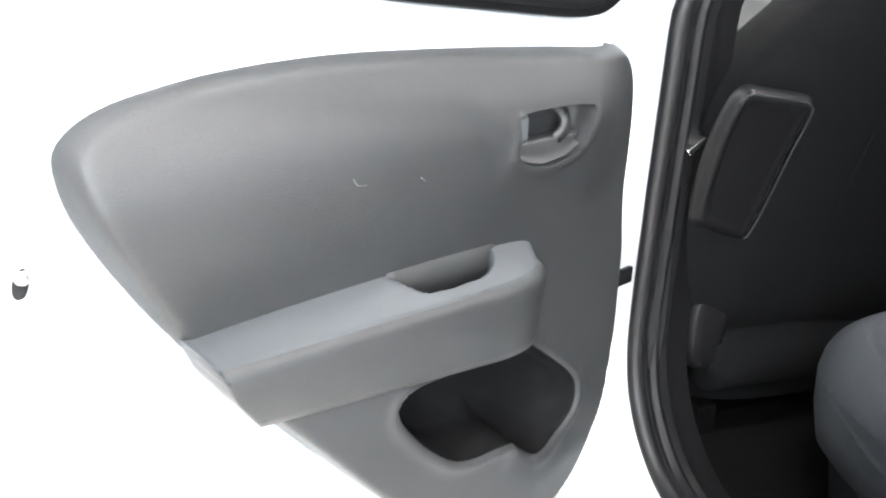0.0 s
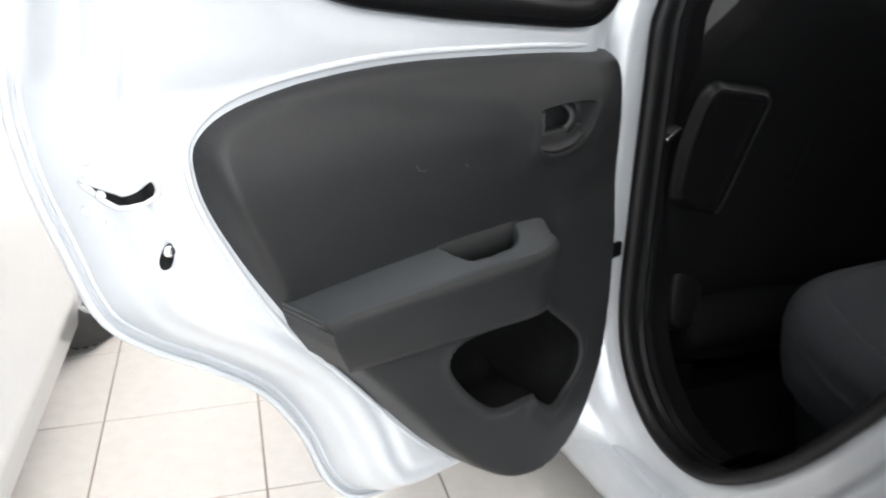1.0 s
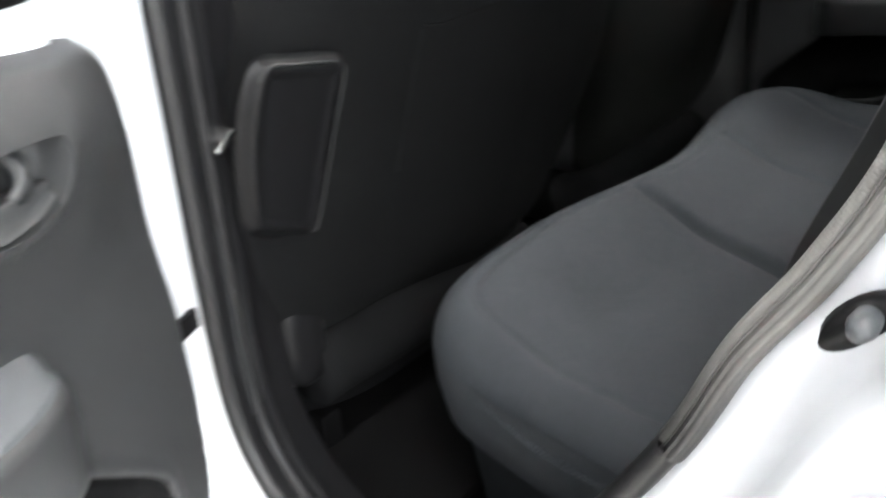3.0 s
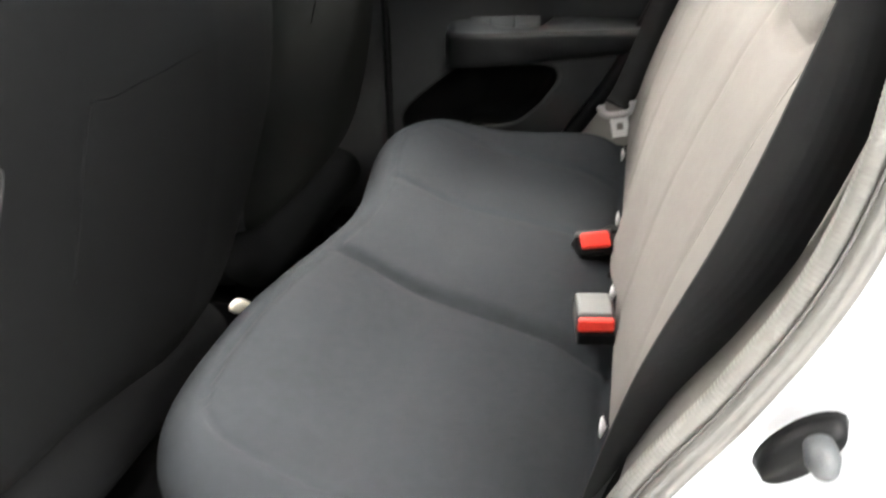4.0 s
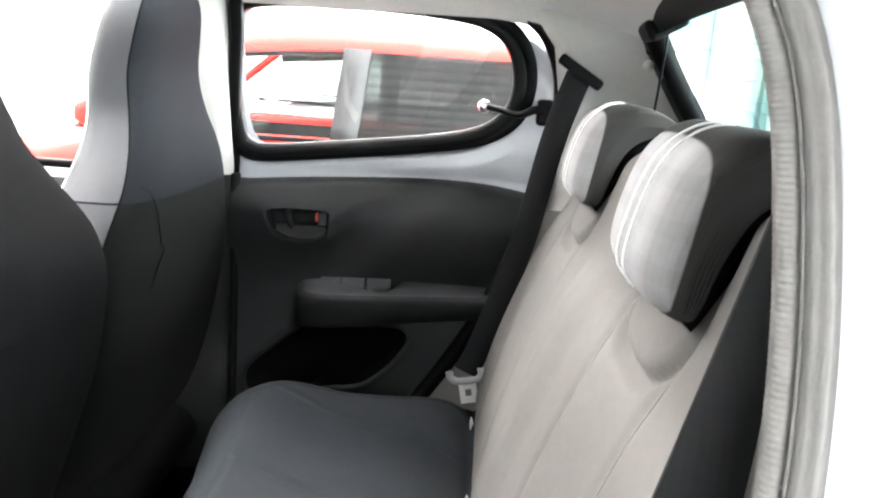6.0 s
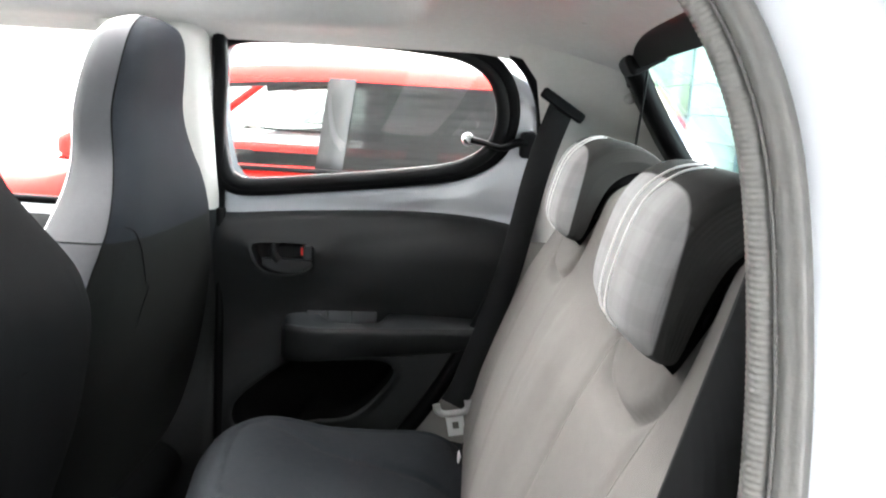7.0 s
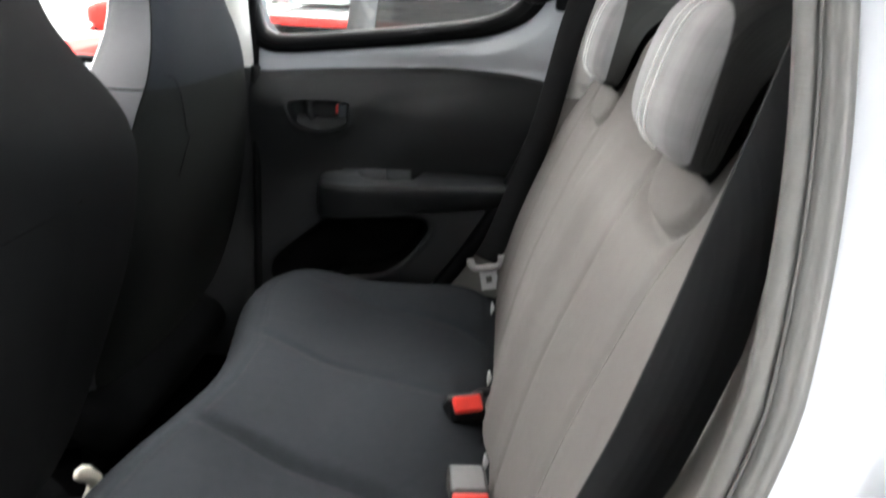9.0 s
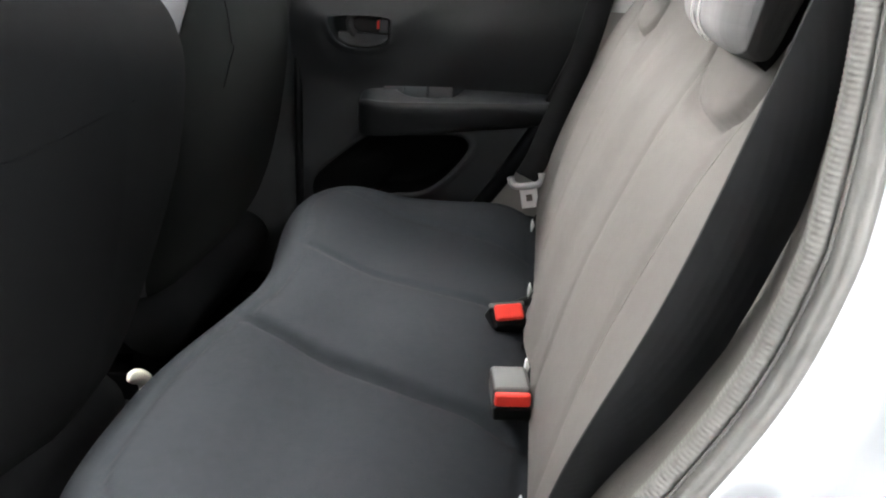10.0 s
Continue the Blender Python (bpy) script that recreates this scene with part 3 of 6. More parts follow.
def car_front():
    """Front doors, pillars, windscreen, bonnet and wheels of the same car."""
    for sgn in (-1, 1):
        rows = []
        for y in np.linspace(0.10, 0.98, 12):
            rows.append([(sgn * x, y, z) for x, z in ((0.655, 0.30), (0.640, 0.45), (0.615, 0.62), (0.600, 0.70), (0.632, 0.74), (0.640, 0.86), (0.655, 0.925), (0.672, 0.945))])
        put("front_door_trim", sheet("front_door_trim", np.array(rows)), PLASTIC, CAR, "dark grey front door card")
        put("front_door_sill", sheet("front_door_sill", np.array([[(sgn * x, y, z) for x, z in ((0.672, 0.943), (0.680, 0.962), (0.700, 0.968), (0.76, 0.965), (0.80, 0.86), (0.815, 0.6), (0.79, 0.34))] for y in np.linspace(0.10, 1.0, 6)])), PAINT, CAR)
        put("front_window_seal", sweep("front_window_seal", [(sgn * 0.690, y, 0.970) for y in np.linspace(0.10, 1.0, 6)], ring(0.010, 8)), GLOSS_BLACK, CAR, "black window seal")
        put("windscreen_pillar", sweep("windscreen_pillar", [(sgn * 0.68, 1.30, 0.95), (sgn * 0.63, 1.05, 1.17), (sgn * 0.575, 0.80, 1.335)], [(-0.03, -0.02), (0.03, -0.02), (0.035, 0.015), (-0.03, 0.02)]), PAINT, CAR)
        pn = put("front_side_window", sheet("front_side_window", np.array([[(sgn * 0.70, 0.10, 0.97), (sgn * 0.70, 1.15, 0.97)], [(sgn * 0.62, 0.08, 1.32), (sgn * 0.62, 0.82, 1.32)]])), CAR_GLASS, CAR, "front side window glass")
        pn.visible_shadow = False
        for wy in (1.62, -0.80):
            wheel(CAR, sgn * 0.715, wy, sgn)
    pn = put("windscreen", sheet("windscreen", np.array([[(x * 0.68, 1.32 + 0.08 * (1 - x * x), 0.955) for x in np.linspace(-1, 1, 9)], [(x * 0.63, 1.06 + 0.06 * (1 - x * x), 1.175) for x in np.linspace(-1, 1, 9)], [(x * 0.57, 0.80 + 0.04 * (1 - x * x), 1.35) for x in np.linspace(-1, 1, 9)]])), CAR_GLASS, CAR, "windscreen")
    pn.visible_shadow = False
    for nm, y0, y1, top0, top1 in (("bonnet", 0.98, 2.30, 0.97, 0.72), ("rear_bumper", -0.92, -1.42, 0.98, 0.88)):
        rows = []
        for k in np.linspace(0, 1, 14):
            y = y0 + (y1 - y0) * k
            w = 0.80 * (1 - 0.22 * float(ease(0.6, 1.0, k)) ** 2)
            top = top0 + (top1 - top0) * k ** 1.6
            low = 0.22
            wy = 1.62 if y0 > 0 else -0.80
            if abs(y - wy) < 0.32:
                low = 0.30 + math.sqrt(0.32 ** 2 - (y - wy) ** 2)
            half = [(w * 0.9, y, low), (w, y, low + 0.04), (w * 1.01, y, (low + top) / 2), (w * 0.97, y, top - 0.05), (w * 0.86, y, top), (0, y, top + 0.03)]
            if y0 < 0:
                half = half[:4] + [(w * 0.95, y, top - 0.02)]
                rows.append(half)
            else:
                rows.append(half + [(-a, b, c) for a, b, c in half[::-1][1:]])
        if y0 > 0:
            put(nm, sheet(nm, np.array(rows)), PAINT, CAR, "silver bonnet and front wings")
        else:
            put(nm, sheet(nm, np.array([[(-a, b, c) for a, b, c in row] + [(a, b, c) for a, b, c in row[::-1]] for row in rows[-2:]])), PAINT, CAR, "silver rear bumper")


ROOF_HOLE = spline([(-0.465, -0.36), (-0.43, -0.43), (-0.33, -0.45), (0.33, -0.45), (0.43, -0.43), (0.465, -0.36), (0.47, -0.1), (0.47, 0.4), (0.45, 0.62), (0.35, 0.68), (-0.35, 0.68), (-0.45, 0.62), (-0.47, 0.3), (-0.47, -0.1)], 6)


def roof_z(x, y):
    x, y = np.asarray(x, float), np.asarray(y, float)
    return 1.388 - np.where(x < 0, 0.012, 0.080) * (np.abs(x) / 0.6) ** 4 - 0.10 * ease(-0.55, -1.0, y) - 0.06 * ease(0.55, 1.1, y)


def car_roof():
    rect = np.array([(-0.60, -0.93), (-0.30, -0.93), (-0.10, -0.848), (0.60, -0.848), (0.60, 1.05), (-0.60, 1.05)])
    rect = np.concatenate([np.linspace(a, b, 30, endpoint=False) for a, b in zip(rect, np.roll(rect, -1, 0))])

    def lift(P, d):
        dh, _ = sdf(ROOF_HOLE, P)
        out = np.maximum(-dh, 0)
        near = 1 - ease(0.0, 0.055, out)
        return roof_z(P[:, 0], P[:, 1]) - 0.008 * np.exp(-((out - 0.05) / 0.03) ** 2) + 0.030 * near ** 2

    put("headliner", field("headliner", rect, 0.0125, lift, lambda a, b, h: np.stack([a, b, h], 1), holes=[ROOF_HOLE]), HEADLINER, CAR, "light grey fabric headliner round an open roof")
    big = rect * np.array([1.06, 1.02])
    put("roof_skin", field("roof_skin", big, 0.02, lambda P, d: roof_z(P[:, 0], P[:, 1]) + 0.036, lambda a, b, h: np.stack([a, b, h], 1), holes=[ROOF_HOLE]), PAINT, CAR, "silver outer roof panel with a large opening")
    # white flange round the opening
    rim = np.concatenate([ROOF_HOLE, roof_z(ROOF_HOLE[:, 0], ROOF_HOLE[:, 1])[:, None] + 0.034], 1)
    put("roof_rim", sweep("roof_rim", rim, [(-0.012, -0.004), (0.012, -0.004), (0.014, 0.004), (0.004, 0.012), (-0.008, 0.010)], True), WHITE_TAG, CAR, "pale rim of the roof opening")
    put("roof_seal", sweep("roof_seal", rim + [0, 0, 0.012], ring(0.006, 6), True), RUBBER, CAR)
    # canvas folded at the rear of the opening
    top = empty("folded_canvas_roof", label="folded grey canvas roof stacked behind the opening", category="canvas roof")
    for k in range(3):
        y0 = -0.40 - 0.045 * k
        P = np.array([[(x, y0 + 0.045 * math.cos(a) - 0.02, 1.462 + 0.014 * k + 0.030 * math.sin(a) - 0.05 * (abs(x) / 0.6) ** 3) for a in np.linspace(0, 2 * math.pi, 14, endpoint=False)] for x in np.linspace(-0.40, 0.40, 17)])
        put("canvas_fold", sheet("canvas_fold", P, False, True, caps=True), HEADLINER, top)
    for sx in (-1, 1):
        put("hinge_arm", sweep("hinge_arm", [(sx * 0.385, -0.285, 1.418), (sx * 0.385, -0.36, 1.426), (sx * 0.375, -0.44, 1.440)], ring(0.009, 8), up=(1, 0, 0)), GLOSS_BLACK, top, "black roof hinge arm")
    def strip(nm, ya, yb, z, mt, lab="", t=0.004):
        P = np.array([[(x, y + 0.02 * (x / 0.4) ** 2, z - 0.008 * (x / 0.4) ** 2 + dz) for y, dz in ((ya, 0), (yb, 0.004), (yb, 0.004 + t), (ya, t))] for x in np.linspace(-0.40, 0.40, 17)])
        put(nm, sheet(nm, P, False, True, caps=True), mt, top, lab)
    strip("front_seal", -0.300, -0.316, 1.430, GLOSS_BLACK, "black seal on the canvas edge", 0.010)
    strip("front_bow", -0.318, -0.385, 1.434, PILLAR_TRIM, "pale grey canvas-covered front bow", 0.008)
    strip("white_rail", -0.387, -0.395, 1.432, WHITE_TAG, "", 0.010)
    strip("second_bow", -0.398, -0.428, 1.438, PILLAR_TRIM, "", 0.006)
    # roof side clip cover
    for sx in (-1, 1):
        put("clip_cover", moved(lathe("clip_cover", [(0, 0.0), (0.003, 0.012), (0.002, 0.018), (-0.003, 0.020)], 20, "z"), Matrix.Translation((sx * 0.565, 0.115, float(roof_z(0.565, 0.1)) - 0.004)) @ Matrix.Rotation(sx * radians(-150), 4, "Y")), HEADLINER, CAR)


def rear_cabin():
    """C pillars, rear shelf sides, tailgate frame and glass."""
    for sgn in (-1, 1):
        rows = []
        for z in np.linspace(0.55, 1.40, 26):
            x = abs(float(side_x(z))) - (0.040 if sgn > 0 else 0.012)
            y0 = float(np.interp(z, [0.55, 0.75, 0.9, 1.02, 1.16, 1.265, 1.338, 1.4], [-0.50, -0.615, -0.665, -0.69, -0.70, -0.68, -0.62, -0.50]))
            back = float(np.interp(z, [0.55, 1.0, 1.02, 1.318, 1.40], [-1.14, -1.06, -1.05, -0.825, -0.79]))
            row = []
            for k in np.linspace(0, 1, 15):
                y = y0 + (back - y0) * k
                high = ease(1.12, 1.28, z) if sgn < 0 else 0.0
                xi = x - 0.03 * ease(0, 0.12, k) * (1 - high) - (0.10 - 0.06 * high if sgn < 0 else 0.045) * ease(0.05, 0.9, k) - (0.0 if sgn < 0 else 0.02) * ease(1.20, 1.4, z)
                row.append((sgn * xi, y, z))
            rows.append(row)
        put("quarter_trim", sheet("quarter_trim", rows), PILLAR_TRIM if sgn > 0 else NEAR_TRIM_SHADED, CAR, "light grey moulded rear pillar trim" if sgn > 0 else "moulded rear pillar trim, its light grey darkened for shade")
    # tailgate
    rim_path = [(0.485, -0.830, 1.300), (0.42, -0.815, 1.338), (-0.40, -0.80, 1.345), (-0.455, -0.835, 1.318), (-0.53, -1.065, 1.01), (-0.48, -1.09, 0.975), (0.48, -1.09, 0.975), (0.53, -1.05, 1.01), (0.510, -0.928, 1.150)]
    loop = spline(rim_path, 6)
    put("tailgate_frame", sweep("tailgate_frame", loop, [(-0.050, -0.016), (0.036, -0.016), (0.038, 0.012), (-0.052, 0.012)], True, up=(0, -0.79, 0.61)), GLOSS_BLACK, CAR, "black tailgate window frame")
    P = np.array([[(x, y, z) for y, z in ((-0.815, 1.345), (-0.955, 1.17), (-1.09, 0.98))] for x in (-0.50, 0, 0.50)])
    pane = put("rear_window", sheet("rear_window", P), TINTED, CAR, "green-tinted heated rear window")
    pane.visible_shadow = False
    for k in range(7):
        y, z = -0.85 - 0.032 * k, 1.300 - 0.041 * k
        put("heater_wire", sweep("heater_wire", [(x, y + 0.012, z + 0.002) for x in (-0.44, 0, 0.44)], ring(0.0004, 4)), GLOSS_BLACK, CAR)
    P = np.array([[(x, -1.08 - 0.12 * math.sin((z - 0.5) * 3), z) for z in np.linspace(0.45, 0.99, 6)] for x in np.linspace(-0.58, 0.58, 6)])
    put("tailgate_trim", sheet("tailgate_trim", P), PLASTIC, CAR)
    put("boot_floor", box("boot_floor", -0.55, 0.55, -1.18, -0.60, 0.44, 0.46, 0.004), CARPET, CAR)
    # gas strut inside the right of the glass, shelf cord and its knob, roof hinge
    put("hinge_cover", moved(box("hinge_cover", -0.045, 0.045, -0.034, 0.034, -0.018, 0.018, 0.009, 3), Matrix.Translation((0.445, -0.842, 1.306)) @ Matrix.Rotation(radians(-30), 4, "X")), GLOSS_BLACK, CAR, "black tailgate hinge cover")
    put("cable_loop", sweep("cable_loop", spline([(0.50, -0.840, 1.295), (0.51, -0.835, 1.280), (0.505, -0.835, 1.262), (0.47, -0.842, 1.270)], 6, False), ring(0.004, 6)), GLOSS_BLACK, CAR)
    put("shelf_cord", sweep("shelf_cord", [(0.43, -0.85, 1.30), (0.438, -0.85, 1.255), (0.477, -0.85, 1.149), (0.51, -0.85, 1.04)], ring(0.0022, 6), up=(1, 0, 0)), GLOSS_BLACK, CAR, "thin black parcel shelf cord")
    put("cord_knob", moved(lathe("cord_knob", [(0, 0), (0.003, 0.008), (0.010, 0.010), (0.016, 0.006), (0.02, 0.0)], 16, "x"), Matrix.Translation((0.505, -0.836, 1.240)) @ Matrix.Rotation(math.pi, 4, "Z")), PILLAR_TRIM, CAR)
    put("roof_hook", moved(lathe("roof_hook", [(0, 0), (0.002, 0.016), (0.008, 0.018), (0.010, 0.012)], 16, "z"), Matrix.Translation((0.33, -0.74, 1.342))), HEADLINER, CAR)


# ---- rear doors ----
TRIM = spline([(0.046, 0.966), (0.028, 0.89), (0.030, 0.78), (0.030, 0.66), (0.034, 0.55), (0.052, 0.458), (0.105, 0.388), (0.185, 0.366), (0.275, 0.378), (0.350, 0.418),
               (0.45, 0.512), (0.55, 0.636), (0.645, 0.752), (0.70, 0.845), (0.728, 0.915), (0.722, 0.962), (0.655, 0.992), (0.50, 1.004), (0.30, 0.994), (0.14, 0.980)], 8)
SHELL = spline([(0.012, 1.20), (0.006, 0.90), (0.008, 0.60), (0.035, 0.45), (0.11, 0.385), (0.25, 0.366), (0.40, 0.374), (0.49, 0.395), (0.540, 0.448), (0.575, 0.535), (0.622, 0.612),
                (0.69, 0.675), (0.755, 0.725), (0.800, 0.775), (0.825, 0.855), (0.846, 0.94), (0.850, 1.03), (0.832, 1.13), (0.775, 1.235), (0.68, 1.318), (0.52, 1.356), (0.30, 1.368), (0.10, 1.362), (0.030, 1.33)], 8)
WINDOW = spline([(0.045, 1.262), (0.056, 1.298), (0.088, 1.316), (0.16, 1.323), (0.30, 1.324), (0.42, 1.320), (0.525, 1.306), (0.582, 1.268), (0.604, 1.20), (0.585, 1.130), (0.52, 1.087), (0.40, 1.063), (0.25, 1.043), (0.12, 1.028), (0.075, 1.034), (0.052, 1.062), (0.043, 1.15)], 8) + [0.035, 0]
POCKET = spline([(0.252, 0.653), (0.187, 0.603), (0.128, 0.550), (0.114, 0.515), (0.124, 0.487), (0.158, 0.467), (0.205, 0.466), (0.245, 0.496), (0.270, 0.520), (0.300, 0.531), (0.337, 0.535),
                 (0.372, 0.547), (0.411, 0.581), (0.443, 0.622), (0.452, 0.646), (0.438, 0.661), (0.404, 0.664), (0.348, 0.659), (0.285, 0.656)], 6)
CUP = spline([(0.279, 0.920), (0.281, 0.90), (0.280, 0.879), (0.262, 0.866), (0.23, 0.859), (0.198, 0.861), (0.174, 0.873), (0.162, 0.893), (0.158, 0.914), (0.172, 0.920), (0.225, 0.923)], 6)
WING = spline([(0.35, 0.950), (0.318, 0.932), (0.296, 0.905), (0.285, 0.868), (0.31, 0.80), (0.50, 0.66), (0.80, 0.60), (1.0, 0.85), (0.95, 1.05), (0.75, 1.05), (0.58, 0.990), (0.44, 0.965)], 8)


SHELL_D = [0, 0.008, 0.011, 0.016, 0.020, 0.032, 0.040, 0.050, 0.062, 0.075, 0.085, 0.10]
SHELL_N = [-0.085, -0.082, -0.090, -0.088, -0.070, -0.040, -0.034, -0.014, -0.008, -0.010, -0.002, 0.0]


PROF_D = np.linspace(-0.02, 0.14, 321)
PROF_N = np.interp(np.abs(PROF_D), SHELL_D, SHELL_N)
for _ in range(14):
    PROF_N[1:-1] = (PROF_N[:-2] + 2 * PROF_N[1:-1] + PROF_N[2:]) / 4


def lean(z):
    return 0.20 * np.maximum(np.asarray(z, float) - 1.0, 0)


def door_uvz(a, b, h):
    return np.stack([a, h + lean(b), b], 1)


def crease(u, rise=0.0):
    """Height of the line under the armrest."""
    return 0.655 + rise + 0.14 * (np.asarray(u, float) - 0.288)


def trim_n(P, rise=0.0):
    """The trim's face before edges and recesses."""
    u, z = P[:, 0], P[:, 1]
    n = 0.014 + 0.032 * ease(0.755, 0.91, z) * ease(0.03, 0.15, u) - (0.012 + 0.022 * ease(0.03, 0.15, u)) * ease(0.89, 1.0, z) ** 1.5
    below = crease(u, rise) - z
    n = n + 0.041 * ease(-0.022, 0.004, below) * ease(0.0, 1.0, (u - 0.19 + 0.14 * ease(0.50, 0.42, z)) / (0.11 + 0.10 * ease(0.50, 0.42, z))) * (1 - 0.35 * ease(0.60, 0.40, z))
    return n + 0.004 * np.sin(u * 4)


def rear_door(m, mirrored):
    rise = 0.034 if mirrored else 0.0      # the closed door carries its lower mouldings a little higher
    pocket = POCKET + [0, rise]
    def at(me):
        return moved(me, m)
    def shell_n(P, d):
        prof = np.interp(d, PROF_D, PROF_N)
        dw, _ = sdf(WINDOW, P)
        return prof - 0.030 * (1 - ease(0.0, 0.03, -dw)) + 0.004 * ease(0.99, 1.03, P[:, 1]) * ease(0.03, 0.06, -dw)
    def inner_hole():
        c = TRIM.mean(0)
        return c + (TRIM - c) * 0.80
    door = put("rear_door", at(field("rear_door", SHELL, 0.0045, shell_n, door_uvz, holes=[WINDOW, inner_hole()])), PAINT, CAR,
               "silver rear door standing open" if not mirrored else "silver rear door, closed")
    # outer skin follows the shell's outline
    put("outer_skin", at(field("outer_skin", SHELL, 0.02, lambda P, d: -0.088 - 0.03 * ease(0, 0.12, d), door_uvz, holes=[WINDOW])), PAINT, door)
    # folded hems along the edge and the raised lip round the trim
    def inset(poly, k):
        t = np.roll(poly, -1, 0) - np.roll(poly, 1, 0)
        t /= np.linalg.norm(t, axis=1, keepdims=True)
        q = np.stack([-t[:, 1], t[:, 0]], 1)
        d, _ = sdf(poly, poly + q * 0.002)
        return poly + q * np.where(d > 0, 1, -1)[:, None] * k
    for k, rad in ((0.004, 0.0040), (0.0165, 0.0030)):
        q = inset(SHELL, k)
        put("hem", at(sweep("hem", door_uvz(q[:, 0], q[:, 1], np.interp(np.full(len(q), k), SHELL_D, SHELL_N) + 0.001), ring(rad, 8), True, up=(0, 1, 0))), PAINT, door)
    if not mirrored:
        q = inset(TRIM, -0.003)
        dq, _ = sdf(SHELL, q)
        nq = shell_n(q, dq)
        for _ in range(20):
            nq = (np.roll(nq, 1) + 2 * nq + np.roll(nq, -1)) / 4
        put("trim_lip", at(sweep("trim_lip", door_uvz(q[:, 0], q[:, 1], nq + 0.001), ring(0.0035, 12, 0.003), True, up=(0, 1, 0))), PAINT, door, "rolled silver edge round the trim")
    # moulded trim
    def trim_h(P, d):
        n = trim_n(P, rise)
        dw, _ = sdf(WING, P)
        n = n - 0.0042 * ease(0.0, 0.030, dw) * ease(0.82, 0.90, P[:, 1])
        dc, _ = sdf(CUP, P)
        n = n + 0.0035 * np.exp(-((dc + 0.004) / 0.006) ** 2) * ease(0.925, 0.905, P[:, 1])
        dp, _ = sdf(pocket, P)
        n = n + 0.003 * np.exp(-((dp + 0.006) / 0.008) ** 2) - 0.004 * ease(-0.003, 0.001, dp)
        edge = np.clip(1 - d / (0.010 + 0.012 * ease(0.68, 0.80, P[:, 1])), 0, 1)
        return n - (n + 0.022) * edge ** 2.4
    put("trim_panel", at(field("trim_panel", TRIM, 0.0042, trim_h, door_uvz, holes=[pocket, CUP])), PLASTIC, door, "dark grey moulded plastic door card")
    lipn = trim_h(pocket, np.full(len(pocket), 0.1))
    pc = pocket.mean(0)
    rows = []
    for k, dn in ((1.006, 0.0), (0.992, -0.003), (0.982, -0.010), (0.965, -0.030), (0.93, -0.055), (0.82, -0.068), (0.4, -0.072)):
        q = pc + (pocket - pc) * k
        rows.append(door_uvz(q[:, 0], q[:, 1], lipn * (1 if dn > -0.02 else 0.2) + (0 if dn > -0.02 else 0.8 * lipn.mean()) + dn))
    # same plastic as the door card, blackened for the shade inside
    put("door_pocket", at(sheet("door_pocket", np.array(rows), False, True, caps="end")), SHADE_BLACK, door, "deep storage pocket, its shade coloured black")
    if not mirrored:
        for mark in ([(0.490, 0.895), (0.485, 0.888), (0.475, 0.886)], [(0.411, 0.881), (0.405, 0.876)]):
            q = spline(mark, 5, False)
            put("scuff", at(sweep("scuff", door_uvz(q[:, 0], q[:, 1], trim_h(q, np.full(len(q), 0.2)) + 0.0002), ring(0.0005, 5), up=(0, 1, 0))), SCUFF, door, "faint pale scuff mark")
    # armrest: a rounded nose by the hinge, a hollow pull grip, cut off along the trim's edge
    def back_z(u):
        return 0.766 + 0.008 * (rise > 0) + 0.016 * np.sin(np.pi * np.clip((np.asarray(u, float) - 0.16) / 0.62, 0, 1))
    def front_z(u):
        return 0.752 + 0.010 * (rise > 0) + 0.062 * (np.asarray(u, float) - 0.30)
    def front_n(u):
        return 0.010 + 0.073 * np.sqrt(np.clip(1 - (np.clip(0.325 - np.asarray(u, float), 0, None) / 0.112) ** 2, 0.0, 1))
    us = np.concatenate([0.214 + 0.07 * np.linspace(0, 1, 22) ** 1.8, np.linspace(0.287, 0.445, 64), np.linspace(0.449, 0.66, 44)])
    cup = spline([(0.437, -0.01), (0.430, 0.030), (0.418, 0.050), (0.403, 0.0565), (0.352, 0.0565), (0.326, 0.051), (0.303, 0.036), (0.292, 0.016), (0.290, -0.01)], 6)
    rows = []
    for u in us:
        f, low, bz, fz = float(front_n(u)), float(crease(u, rise)), float(back_z(u)), float(front_z(u))
        r = min(0.012, (f - 0.008) * 0.5)
        small = min(1.0, (f - 0.008) / 0.05)
        fz -= 0.012 * (1 - small)
        sec = [(0.006 - 0.05 * float(ease(0.585, 0.63, u)), bz)]
        for k in np.linspace(0.02, 1, 28):
            sec.append((0.006 + (f - r - 0.006) * k, bz + (fz - bz) * k + 0.002 * math.sin(math.pi * k)))
        for a in np.linspace(80, -5, 8):
            sec.append((f - r + r * math.cos(radians(a)), fz - r + r * math.sin(radians(a))))
        for k in np.linspace(0.12, 1, 8):
            sec.append((f - (f - 0.008) * (0.22 * k ** 1.6 + 0.35 * (1 - small) * k ** 3), fz - r - (fz - r - low) * k))
        sec.append((min(0.020, f * 0.5), low - 0.006))
        lim = np.interp([z for _, z in sec], [0.64, 0.70, 0.74, 0.79], [0.570, 0.612, 0.637, 0.656])
        rows.append([(min(u, e - 0.001), n, z) for (n, z), e in zip(sec, lim)])
    R = np.array(rows)
    tail = R[-1].copy()
    tail[:, 1] = np.minimum(tail[:, 1], -0.032)
    ns = 31
    flat = R[:, :ns].reshape(-1, 3)
    dd, _ = sdf(cup, flat[:, :2])
    flat[:, 2] -= 0.050 * ease(0.0, 0.0035, dd)
    sunk = (dd > 0.0005).reshape(len(us), ns)
    R[:, :ns] = flat.reshape(len(us), ns, 3)
    R = np.concatenate([R, tail[None]])
